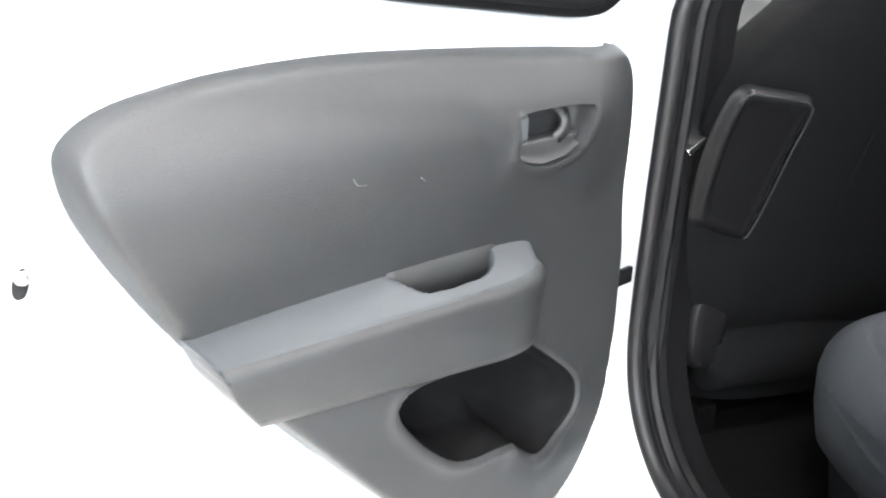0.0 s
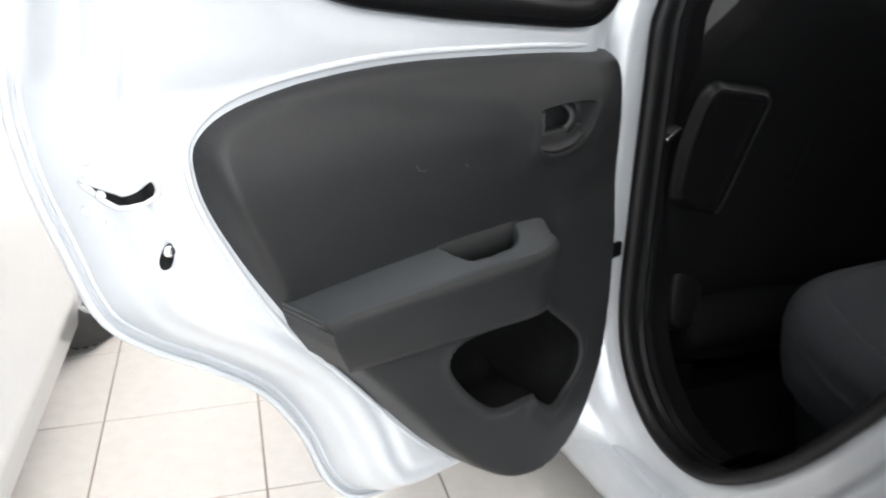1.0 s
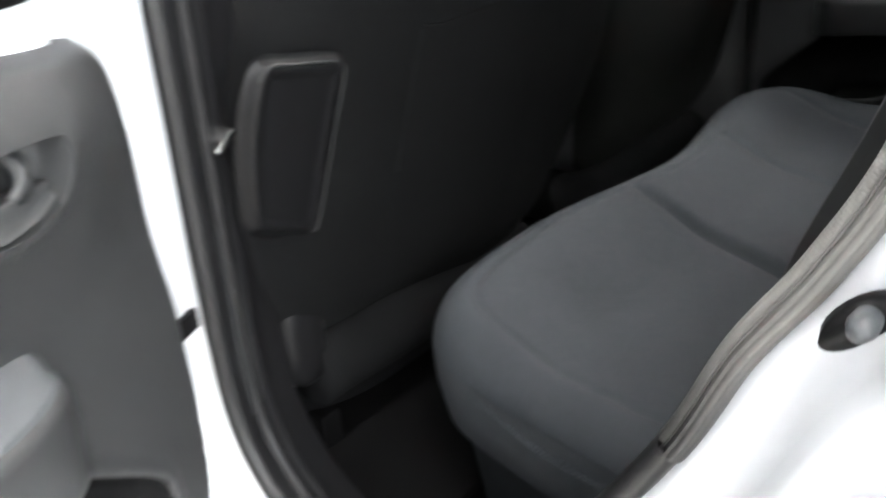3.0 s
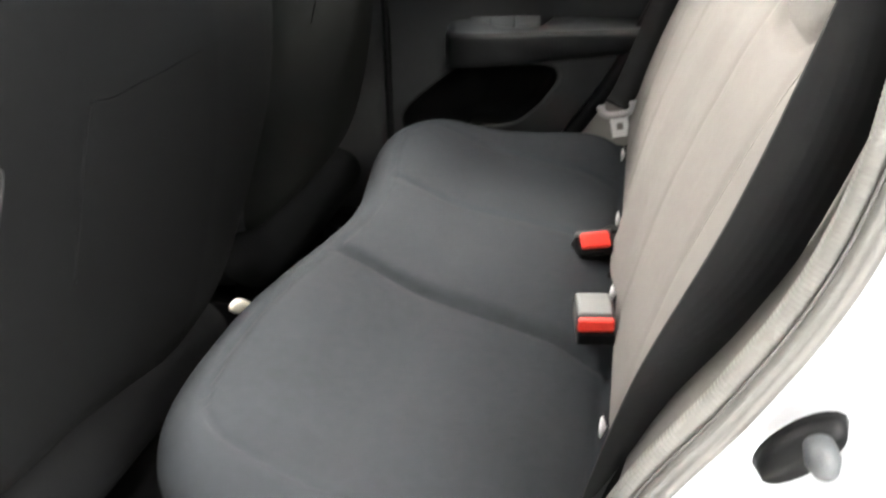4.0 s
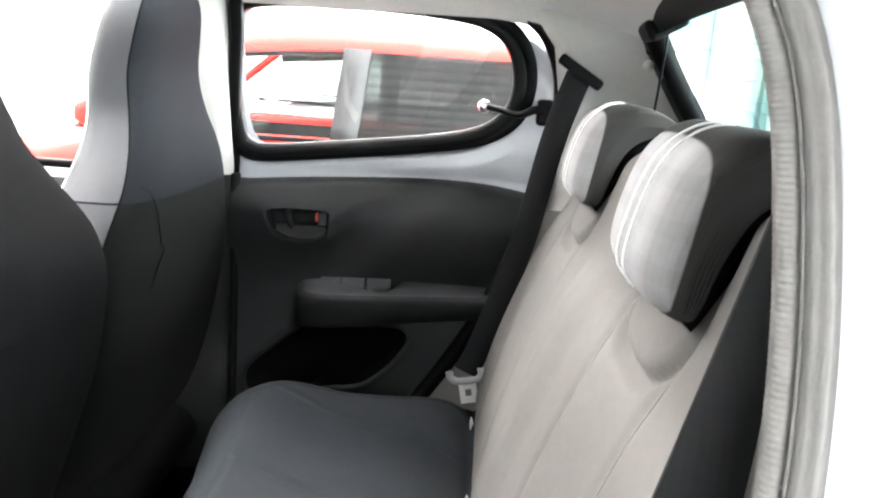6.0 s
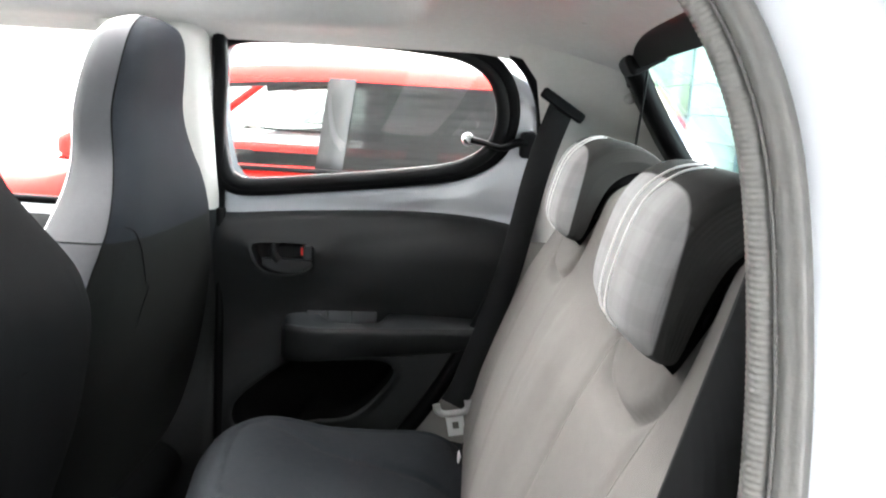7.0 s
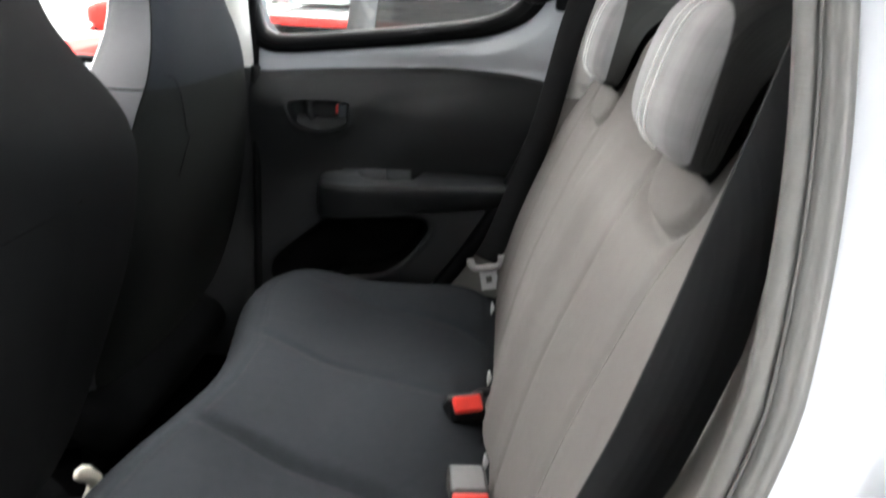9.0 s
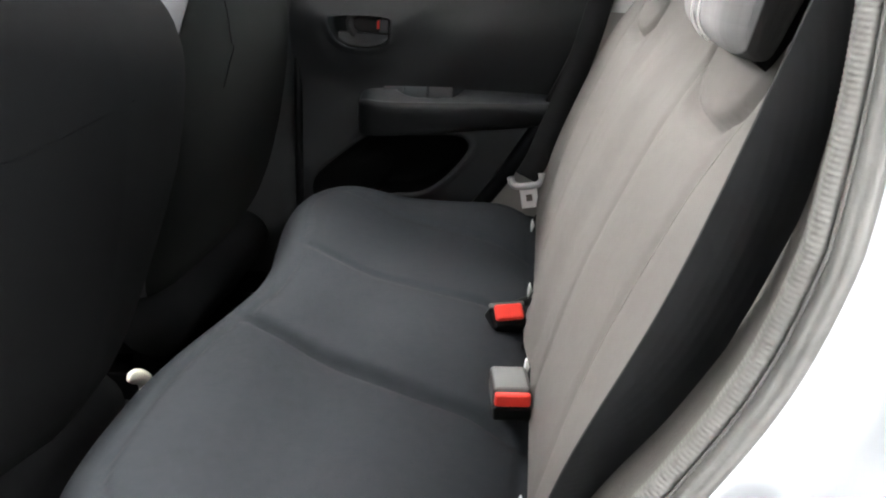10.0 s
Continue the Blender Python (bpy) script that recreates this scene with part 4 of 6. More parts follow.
    rest = put("armrest", at(sheet("armrest", R[:, ns - 1:])), PLASTIC, door, "dark grey armrest with a hollow pull grip")
    sunk = np.concatenate([sunk, sunk[-1:]])
    top_faces, cup_faces = [], []
    for i in range(len(us)):
        for j in range(ns - 1):
            quad = (i * ns + j, (i + 1) * ns + j, (i + 1) * ns + j + 1, i * ns + j + 1)
            deep = sunk[i, j] and sunk[i + 1, j] and sunk[i, j + 1] and sunk[i + 1, j + 1]
            (cup_faces if deep else top_faces).append(quad)
    verts = R[:, :ns].reshape(-1, 3)
    # the light falling on the top is put into its paler colour
    put("armrest_top", at(mesh_from("armrest_top", verts, top_faces)), PLASTIC_PALE, rest, "grained armrest top, coloured lighter for the light from above")
    put("grip_cup", at(mesh_from("grip_cup", verts, cup_faces)), RECESS_SHADED, rest, "dark hollow of the pull grip")
    # back wall of the grip: one piece coloured dark for its shade, or three paler pieces on the closed door
    cuts = [(0.268, 0.309), (0.3105, 0.358), (0.3595, 0.410)] if mirrored else [(0.288, 0.437)]
    for ua, ub in cuts:
        q = np.linspace(ua, ub, 14)
        thick = 0.0265 if mirrored else 0.0215
        P = np.array([[(u, n, z) for n, z in ((0.010, float(back_z(u)) - 0.055), (thick, float(back_z(u)) - 0.055), (thick, float(back_z(u)) - 0.001), (0.010, float(back_z(u)) + 0.001))] for u in q])
        put("grip_back", at(sheet("grip_back", P, False, True, caps=True)), PLASTIC_PALE if mirrored else RECESS_SHADED, rest, "paler piece of the grip's back wall" if mirrored else "")
    # inside handle: a recess with a scoop below, the crescent lever and the sliding lock tab
    rim = trim_h(CUP, np.full(len(CUP), 0.1))
    cc = CUP.mean(0)
    rows = []
    for k, dn in ((1.01, 0.0), (0.995, -0.002), (0.975, -0.008), (0.94, -0.022), (0.88, -0.031), (0.5, -0.033)):
        q = cc + (CUP - cc) * k
        rows.append(door_uvz(q[:, 0], q[:, 1], rim * (1 if dn > -0.01 else 0.4) + (0 if dn > -0.01 else 0.6 * rim.mean()) + dn))
    cupm = put("handle_recess", at(sheet("handle_recess", np.array(rows), False, True, caps="end")), RECESS_SHADED, door, "dark recess behind the door lever")
    nb = float(rim.mean())
    us2 = np.linspace(0.176, 0.276, 18)
    floor_z = np.interp(us2, [0.165, 0.176, 0.20, 0.235, 0.262, 0.28], [0.882, 0.874, 0.864, 0.861, 0.867, 0.878])
    P = np.array([[(u, nb - 0.030, 0.8875), (u, nb - 0.012, 0.8875 + 0.001), (u, nb - 0.009, 0.8855), (u, nb - 0.014, 0.5 * (0.885 + fz)), (u, nb - 0.006, fz + 0.001)] for u, fz in zip(us2, floor_z)])
    put("scoop", at(sheet("scoop", P)), PLASTIC, cupm, "grey finger scoop")
    lev = spline([(0.206, nb - 0.026, 0.919), (0.203, nb - 0.012, 0.910), (0.206, nb - 0.007, 0.898), (0.214, nb - 0.012, 0.888)], 6, False)
    put("handle_lever", at(sweep("handle_lever", lev, [(-0.012, -0.002), (0.003, -0.002), (0.004, 0.002), (-0.012, 0.002)], up=(0, 1, 0))), PLASTIC, door, "grey plastic pull lever")
    put("lock_tab", at(box("lock_tab", 0.259, 0.278, nb - 0.026, nb - 0.006, 0.8895, 0.918, 0.004, 3)), PLASTIC_PALE, door, "sliding lock tab")
    if mirrored:
        put("lock_mark", at(box("lock_mark", 0.2535, 0.2588, 0.014, 0.036, 0.898, 0.914, 0.001)), RED_PLASTIC, door, "red unlocked mark")
    # window: gasket, outer rubber, glass
    loop = np.stack([WINDOW[:, 0], -0.006 + lean(WINDOW[:, 1]), WINDOW[:, 1]], 1)
    put("window_seal", at(sweep("window_seal", loop, [(-0.016, -0.012), (-0.006, -0.018), (0.008, -0.014), (0.014, -0.002), (0.010, 0.010), (-0.004, 0.014), (-0.016, 0.008)], True, up=(0, 1, 0))), RUBBER, door, "black rubber window seal")
    c = WINDOW.mean(0)
    wide = c + (WINDOW - c) * 1.06
    put("outer_gasket", at(sweep("outer_gasket", np.stack([wide[:, 0], 0.0 + lean(wide[:, 1]), wide[:, 1]], 1), [(-0.012, -0.006), (0.012, -0.006), (0.010, 0.004), (-0.010, 0.004)], True, up=(0, 1, 0))), GLOSS_BLACK, door)
    pane = put("window_pane", at(field("window_pane", c + (WINDOW - c) * 1.02, 0.03, lambda P, d: -0.030 + 0 * d, door_uvz)), CAR_GLASS, door, "hinged rear side window glass")
    pane.visible_shadow = False
    # pop-out window catch
    arm = spline([(0.690, 0.040, 1.140), (0.670, 0.052, 1.148), (0.640, 0.048, 1.136), (0.605, 0.030, 1.142), (0.580, 0.022, 1.146)], 6, False)
    put("catch_arm", at(sweep("catch_arm", arm, ring(0.010, 8, 0.007), up=(0, 0, 1), scale=np.interp(np.arange(len(arm)), [0, 6, 14, len(arm) - 1], [1.5, 1.3, 0.8, 1.0]))), GLOSS_BLACK, door, "black pop-out window catch")
    put("catch_base", at(box("catch_base", 0.672, 0.704, 0.016, 0.058, 1.118, 1.168, 0.008, 3)), GLOSS_BLACK, door)
    put("catch_knob", at(moved(lathe("catch_knob", [(-0.004, 0), (0.0, 0.012), (0.012, 0.013), (0.018, 0.009), (0.019, 0)], 18, "y"), Matrix.Translation((0.572, 0.010, 1.147)))), STEEL, door, "chrome catch knob on the glass")
    if not mirrored:
        # latch, screws and child lock on the shut face
        lat = spline([(0.812, 0.930), (0.806, 0.920), (0.793, 0.906), (0.785, 0.906), (0.765, 0.910), (0.760, 0.917), (0.763, 0.928), (0.770, 0.927), (0.787, 0.920), (0.794, 0.922)], 5)
        def face(d_add):
            def h(P, d):
                ds, _ = sdf(SHELL, P)
                return np.interp(ds, SHELL_D, SHELL_N) + d_add
            return h
        put("latch", at(field("latch", lat, 0.003, face(0.0035), door_uvz)), GLOSS_BLACK, door, "black latch slot")
        put("latch_rim", at(sweep("latch_rim", door_uvz(lat[:, 0], lat[:, 1], face(0.002)(lat, None)), ring(0.0035, 6), True, up=(0, 1, 0))), PAINT, door)
        put("latch_claw", at(box("latch_claw", 0.786, 0.806, -0.04, -0.026, 0.914, 0.922, 0.002)), STEEL, door)
        hole = spline([(0.759 + 0.007 * math.cos(a) - 0.003 * math.sin(a), 0.853 + 0.013 * math.sin(a)) for a in np.linspace(0, 2 * math.pi, 8, endpoint=False)], 3)
        put("child_lock", at(field("child_lock", hole, 0.003, face(0.003), door_uvz)), GLOSS_BLACK, door, "child lock slot")
        put("child_lock_knob", at(moved(lathe("child_lock_knob", [(0, 0), (0.001, 0.005), (-0.003, 0.006)], 12, "y"), Matrix.Translation((0.757, -0.004, 0.858)))), STEEL, door)
        for u, z in ((0.808, 0.948), (0.808, 0.900), (0.794, 0.887)):
            n = float(face(0.0)(np.array([[u, z]]), None)[0])
            put("latch_screw", at(moved(lathe("latch_screw", [(0.003, 0), (0.004, 0.002), (0.004, 0.003), (0.002, 0.0045), (-0.002, 0.005)], 12, "y"), Matrix.Translation((u, n, z)) @ Matrix.Rotation(radians(-50), 4, "Z"))), PAINT, door)
        # door check strap
        put("check_strap", at(box("check_strap", -0.03, 0.075, -0.020, -0.012, 0.628, 0.652, 0.002)), GLOSS_BLACK, door, "black door check strap")
    return door


def doors():
    th = radians(65.5)
    left = Matrix(((-math.sin(th), math.cos(th), 0, -0.735), (-math.cos(th), -math.sin(th), 0, -0.03), (0, 0, 1, 0), (0, 0, 0, 1)))
    rear_door(left, False)
    right = Matrix(((0, -1, 0, 0.676), (-1, 0, 0, 0.012), (0, 0, 1, 0), (0, 0, 0, 1)))
    rear_door(right, True)
    # striker on the body
    p = Matrix.Translation((-0.716, -0.672, 0.857))
    ov = superring(0.0145, 0.032, 20, 2.0)
    tilt = Matrix.Rotation(radians(43), 4, "X") @ Matrix.Diagonal((1.0, 0.82, 0.82, 1.0))
    base = sheet("striker", np.array([[(0.0 - k * 0.012, y * (1 - 0.25 * k), z * (1 - 0.12 * k)) for y, z in ov] for k in (0, 0.5, 1)]), False, True, caps=True)
    put("striker", moved(base, p @ tilt), GLOSS_BLACK, CAR, "black striker with a steel pin")
    put("striker_pin", moved(lathe("striker_pin", [(-0.012, 0.009), (-0.022, 0.010), (-0.030, 0.007), (-0.031, 0)], 16, "x"), p @ tilt @ Matrix.Translation((0, 0.002, 0.012))), PLASTIC_PALE, CAR)


# ---- seats ----
def seam(name, path, r, parent, material, up=(0, 1, 0)):
    return put(name, sweep(name, path, ring(r, 6), up=up), material, parent)


def front_seat(cx, mirrored, label):
    seat = empty("bucket_seat", label=label, category="car seat", group="front seats")
    s = -1 if not mirrored else 1          # towards the near door
    # backrest with built-in headrest: rings along its height
    zs = [0.50, 0.54, 0.60, 0.68, 0.78, 0.88, 0.96, 1.02, 1.07, 1.12, 1.18, 1.24, 1.285, 1.31, 1.322]
    wid = [0.22, 0.26, 0.285, 0.297, 0.298, 0.284, 0.246, 0.205, 0.170, 0.146, 0.140, 0.134, 0.118, 0.085, 0.03]
    dep = [0.05, 0.07, 0.080, 0.085, 0.085, 0.082, 0.076, 0.070, 0.062, 0.056, 0.052, 0.050, 0.044, 0.032, 0.010]
    wid = [w * (1.0 if mirrored else 1.12 - 0.11 * float(ease(0.90, 1.05, z))) for w, z in zip(wid, zs)]
    prof = spline(np.stack([zs, wid, dep], 1), 4, False)
    rows, n = [], 40
    for z, w, d in prof:
        yc = 0.075 - 0.20 * (z - 0.50) + 0.05 * float(ease(0.98, 1.2, z))
        rg = superring(w, d, n, 3.3)
        bol = 0.018 * (1 - float(ease(0.95, 1.1, z)))
        fuller = float(np.interp(z, [0.72, 0.98, 1.02, 1.07, 1.12, 1.18, 1.24, 1.30], [1.16, 1.0, 1.05, 1.20, 1.19, 1.06, 0.94, 0.92])) if mirrored else float(np.interp(z, [0.5, 0.6, 0.7, 0.78, 0.88, 0.96, 1.02, 1.07, 1.12, 1.18, 1.24, 1.32], [0.86, 0.92, 1.03, 1.14, 1.20, 1.32, 1.48, 1.58, 1.62, 1.46, 1.28, 1.1]))
        rows.append([(cx + x * (fuller if x > 0 else 1.0), yc + y - (0 if mirrored else 0.036 * float(ease(-0.12, 0.12, x)) * (1 - float(ease(0.93, 1.1, z)))) + (bol * (x / w) ** 2 if y > 0 else 0), z) for x, y in rg])
    P = np.array(rows)
    up_i = int(np.searchsorted(prof[:, 0], 0.985 if mirrored else 0.93))
    def strip(name, r0, r1, b0, b1, cap=None):
        q = P[r0:r1]
        faces = [(i * n + b % n, i * n + (b + 1) % n, (i + 1) * n + (b + 1) % n, (i + 1) * n + b % n) for i in range(len(q) - 1) for b in range(b0, b1)]
        faces += [tuple(cap % len(q) * n + b for b in range(n))] if cap is not None else []
        used = sorted({v for f in faces for v in f})
        place = {v: k for k, v in enumerate(used)}
        return mesh_from(name, q.reshape(-1, 3)[used], [tuple(place[v] for v in f) for f in faces])
    if mirrored:
        back = put("backrest", strip("backrest", 0, up_i + 1, 22, n + 10, 0), SEAT_LIT, seat, "charcoal fabric backrest")
        put("side_bolster", strip("side_bolster", 0, up_i + 1, 10, 22), SEAT_GREY, back, "grey leatherette side bolster")
        shell = put("headrest_shell", strip("headrest_shell", up_i, len(P), 0, 22, -1), SEAT_GREY, seat, "pale grey leatherette headrest side")
        # the headrest's rear has its shade put in by a darker colour
        put("headrest_rear", strip("headrest_rear", up_i, len(P), 22, n), HEADREST_SHADED, shell, "headrest rear, coloured darker for its shade")
    else:
        # the near seat is dark throughout, its shade put into the fabric colour
        put("backrest", sheet("backrest", P, False, True, caps=True), SEAT_FABRIC, seat, "charcoal fabric backrest")
    # seams and stitching
    inn = 22 if s > 0 else 38
    for j, mtl, r in ((inn, SHADE_BLACK, 0.0013), (16 if s > 0 else 4, STITCH, 0.0013)):
        low = 8 if mirrored and mtl == SHADE_BLACK else up_i
        path = P[low:, j % n]
        c = P[low:].mean(1)
        path = path + (path - c) / np.linalg.norm(path - c, axis=1, keepdims=True) * 0.0008
        seam("seam", path, r, seat, mtl)
    if mirrored:
        seam("seam", P[up_i, 10:23], 0.0013, seat, SHADE_BLACK, up=(0, 0, 1))
        curve = spline([(0.186, -0.0765, 1.012), (0.198, -0.0845, 1.006), (0.209, -0.0885, 0.988), (0.217, -0.0895, 0.972), (0.227, -0.0885, 0.946), (0.236, -0.0875, 0.922), (0.250, -0.0865, 0.910), (0.238, -0.083, 0.888), (0.222, -0.077, 0.850)], 5, False)
        seam("seam", curve, 0.0007, seat, SHADE_BLACK)
    if not mirrored:
        seam("seam", spline([(-0.391, -0.0905, 0.902), (-0.362, -0.0955, 0.898), (-0.326, -0.1015, 0.902), (-0.286, -0.1085, 0.905), (-0.175, -0.1225, 0.916)], 5, False), 0.0012, seat, SHADE_BLACK)
        seam("piping", spline([(-0.391, -0.0885, 0.900), (-0.403, -0.0795, 0.854), (-0.413, -0.0685, 0.795), (-0.425, -0.0535, 0.725)], 5, False), 0.0035, seat, SEAT_FABRIC)
    # map pocket: hard shell on the outer half of the back
    if not mirrored:
        out = spline([(-0.528, 0.899), (-0.555, 0.908), (-0.605, 0.917), (-0.634, 0.922), (-0.652, 0.908), (-0.662, 0.868), (-0.664, 0.805), (-0.655, 0.735), (-0.636, 0.712), (-0.590, 0.690), (-0.556, 0.676), (-0.545, 0.700), (-0.537, 0.760), (-0.531, 0.820), (-0.522, 0.880)], 7)
        cen = out.mean(0)
        def bulge(Q, d):
            return 0.026 * ease(0, 0.016, d) - 0.006 * ease(0.018, 0.024, d)
        def onback(a, b, h):
            y = -0.088 + 0.30 * (0.90 - b) - 0.55 * h
            return np.stack([a, y, b], 1)
        pk = put("map_pocket", field("map_pocket", out, 0.004, bulge, onback), GLOSS_BLACK, seat, "glossy black hard map pocket")
        # the rim's highlight, made as a paler bead along top and one side
        put("pocket_highlight", sweep("pocket_highlight", np.roll(onback(*(cen + (out - cen) * 0.90).T, np.full(len(out), 0.0240)), -70, 0)[:64], ring(0.0013, 6), up=(0, 1, 0)), PLASTIC, pk)
    # cushion and base
    rows = []
    for y, w, top, low in ((0.02, 0.17, 0.52, 0.40), (0.05, 0.225, 0.555, 0.36), (0.15, 0.24, 0.575, 0.35), (0.35, 0.245, 0.585, 0.35), (0.50, 0.24, 0.60, 0.37), (0.56, 0.20, 0.57, 0.42)):
        rg = superring(w, (top - low) / 2, 28, 3.2)
        rows.append([(cx + x, y, (top + low) / 2 + z) for x, z in rg])
    put("seat_cushion", sheet("seat_cushion", np.array(rows), False, True, caps=True), SEAT_FABRIC, seat)
    # skirt that closes the gap between backrest and floor
    P2 = np.array([[(cx + x, 0.035 - 0.03 * (z - 0.36) + 0.05 * (abs(x) / 0.23) ** 4, z) for x in np.linspace(-0.225, 0.225, 15)] for z in np.linspace(0.36, 0.56, 8)])
    put("back_skirt", sheet("back_skirt", P2), SEAT_FABRIC, seat, "dark fabric skirt under the backrest")
    roll = np.array([[(cx + x, 0.045 + 0.060 * math.cos(a) - 0.018 * (1 - (x / 0.27) ** 2), 0.462 + 0.052 * math.sin(a) - 0.012 * (x / 0.27) ** 4) for a in np.linspace(0, 2 * math.pi, 20, endpoint=False)] for x in np.linspace(-0.235, 0.235 if not mirrored else 0.22, 13)])
    put("cushion_roll", sheet("cushion_roll", roll, False, True, caps=True), SEAT_FABRIC, seat, "rounded rear end of the seat cushion")
    for dx in (-0.19, 0.19):
        put("seat_rail", box("seat_rail", cx + dx - 0.018, cx + dx + 0.018, 0.06, 0.60, 0.285, 0.345, 0.004), SHADE_BLACK, seat, "black steel seat rail")
    # recliner cover: an upright rounded shell low on the outer side
    ox = cx + s * 0.250
    rows = []
    for y, k in ((0.085, 1.0), (0.040, 1.0), (0.022, 0.96), (0.010, 0.86), (0.004, 0.66), (0.002, 0.30)):
        rows.append([(ox + x * k, y + 0.05 * (s > 0), 0.525 + 0.010 * (k - 1) + z * (0.35 + 0.65 * k)) for x, z in superring(0.037, 0.076, 24, 2.8)])
    put("recliner_cover", sheet("recliner_cover", np.array(rows), False, True, caps=True), GLOSS_BLACK, seat, "black plastic recliner cover")
    return seat


SEAM_GREY = mat("seam_thread", (0.19, 0.177, 0.163), 0.8)


def rear_seat():
    seat = empty("rear_seat", label="rear bench with charcoal cushion and pale grey backrest", category="car seat")
    out = spline([(-0.575, -0.60), (-0.582, -0.46), (-0.560, -0.30), (-0.525, -0.185), (-0.44, -0.128), (-0.28, -0.116), (-0.16, -0.128), (-0.05, -0.150), (0.05, -0.164), (0.15, -0.160), (0.25, -0.142),
                  (0.38, -0.122), (0.48, -0.140), (0.565, -0.22), (0.59, -0.40), (0.575, -0.60), (0.3, -0.635), (-0.3, -0.635)], 8)

    def top(P, d):
        x, y = P[:, 0], P[:, 1]
        front = ease(-0.36, -0.17, y)
        z = 0.588 + 0.030 * front - 0.10 * ease(-0.50, -0.64, y) * 0.35
        z = z - 0.016 * np.exp(-((np.abs(x - 0.015) - 0.30) / 0.13) ** 2) * (1 - ease(-0.34, -0.22, y))
        for c, deep in ((-0.140, 0.017), (0.138, 0.006), (0.425, 0.004)):
            line = x - c - 0.38 * (y + 0.37)
            z = z - deep * np.exp(-(line / 0.011) ** 2) * ease(0.03, 0.09, d)
        # welt line that runs along the sides and the front edge
        z = z - 0.005 * np.exp(-((d - 0.056) / 0.004) ** 2)
        edge = np.clip(1 - d / 0.050, 0, 1)
        return z - 0.060 * (1 - np.sqrt(np.clip(1 - edge ** 2, 0, 1))) - 0.012 * np.clip(1 - d / 0.13, 0, 1) ** 2

    put("cushion", field("cushion", out, 0.006, top, lambda a, b, h: np.stack([a, b, h], 1)), CUSHION, seat, "charcoal woven fabric bench cushion")
    # cushion front wall and plastic base below
    wall = []
    for k, (ins, z) in enumerate(((0.0, 0.548), (0.003, 0.50), (0.014, 0.45), (0.040, 0.418), (0.06, 0.30), (0.065, 0.262))):
        c = out.mean(0)
        q = out + (c - out) / np.linalg.norm(c - out, axis=1, keepdims=True) * ins
        wall.append([(x, y, z) for x, y in q])
    W = np.array(wall)
    put("cushion_side", sheet("cushion_side", W[:4], False, True), CUSHION, seat)
    put("seat_base", sheet("seat_base", W[3:], False, True), CARPET_GREY, seat, "dark grey carpeted bench base")

    # backrest: a moulded sheet on a leaning plane (a across, b up the slope)
    bo = spline([(-0.575, 0.0), (-0.585, 0.25), (-0.575, 0.46), (-0.53, 0.56), (-0.44, 0.605), (-0.36, 0.625), (-0.265, 0.632), (-0.17, 0.618), (-0.10, 0.58), (0.03, 0.555),
                 (0.15, 0.58), (0.22, 0.618), (0.32, 0.632), (0.41, 0.625), (0.49, 0.60), (0.55, 0.55), (0.58, 0.46), (0.585, 0.25), (0.575, 0.0), (0.3, -0.03), (-0.3, -0.03)], 6)
    ca, sa = math.cos(radians(17)), math.sin(radians(17))

    def face(P, d):
        x, b = P[:, 0], P[:, 1]
        h = 0.010 + 0.020 * np.exp(-((b - 0.2) / 0.2) ** 2)
        for c in (-0.265, 0.32):
            h = h + 0.020 * ease(0.19, 0.27, np.abs(x - c)) * ease(0.50, 0.36, b) * 0.6
            for q in (c - 0.105, c + 0.105):
                h = h - 0.004 * np.exp(-((x - q) / 0.009) ** 2) * ease(0.50, 0.47, b)
            # pad under the headrest
            pr = (np.abs((x - c) / 0.105) ** 3 + np.abs((np.minimum(b, 0.53) - 0.53) / 0.115) ** 3) ** (1 / 3)
            h = h + 0.006 * (1 - ease(0.60, 1.00, pr)) - 0.016 * np.exp(-((pr - 1.0) / 0.060) ** 2) - 0.012 * (1 - ease(0.80, 1.1, pr)) * ease(0.50, 0.60, b)
        edge = np.clip(1 - d / 0.05, 0, 1)
        return h - 0.085 * (1 - np.sqrt(np.clip(1 - edge ** 2, 0, 1)))

    def onback(a, b, h):
        return np.stack([a, -0.612 - b * sa + h * ca, 0.555 + b * ca + h * sa], 1)

    put("seat_back", field("seat_back", bo, 0.006, face, onback), GREY_FABRIC, seat, "pale grey fabric rear backrest")
    for c in (-0.265, 0.32):
        for q in (c - 0.105, c + 0.105):
            line = np.array([(q, b) for b in np.linspace(0.02, 0.47, 24)])
            seam("back_seam", onback(line[:, 0], line[:, 1], face(line, np.full(24, 0.2)) + 0.0004), 0.0006, seat, SEAM_GREY)
    rear = np.array([onback(bo[:, 0], bo[:, 1], np.full(len(bo), h)) for h in (-0.07, -0.11)])
    put("back_panel", sheet("back_panel", rear, False, True), CARPET, seat)
    # child seat anchor tags at the bottom of the back
    for x in (-0.355, -0.072, 0.172, 0.470):
        put("anchor_tag", moved(lathe("anchor_tag", [(-0.002, 0), (0.003, 0.011), (0.005, 0.009), (0.006, 0)], 16, "y"), Matrix.Translation((x, -0.584, 0.572)) @ Matrix.Diagonal((0.55, 1, 1.25, 1))), WHITE_TAG, seat, "white child seat anchor tag")
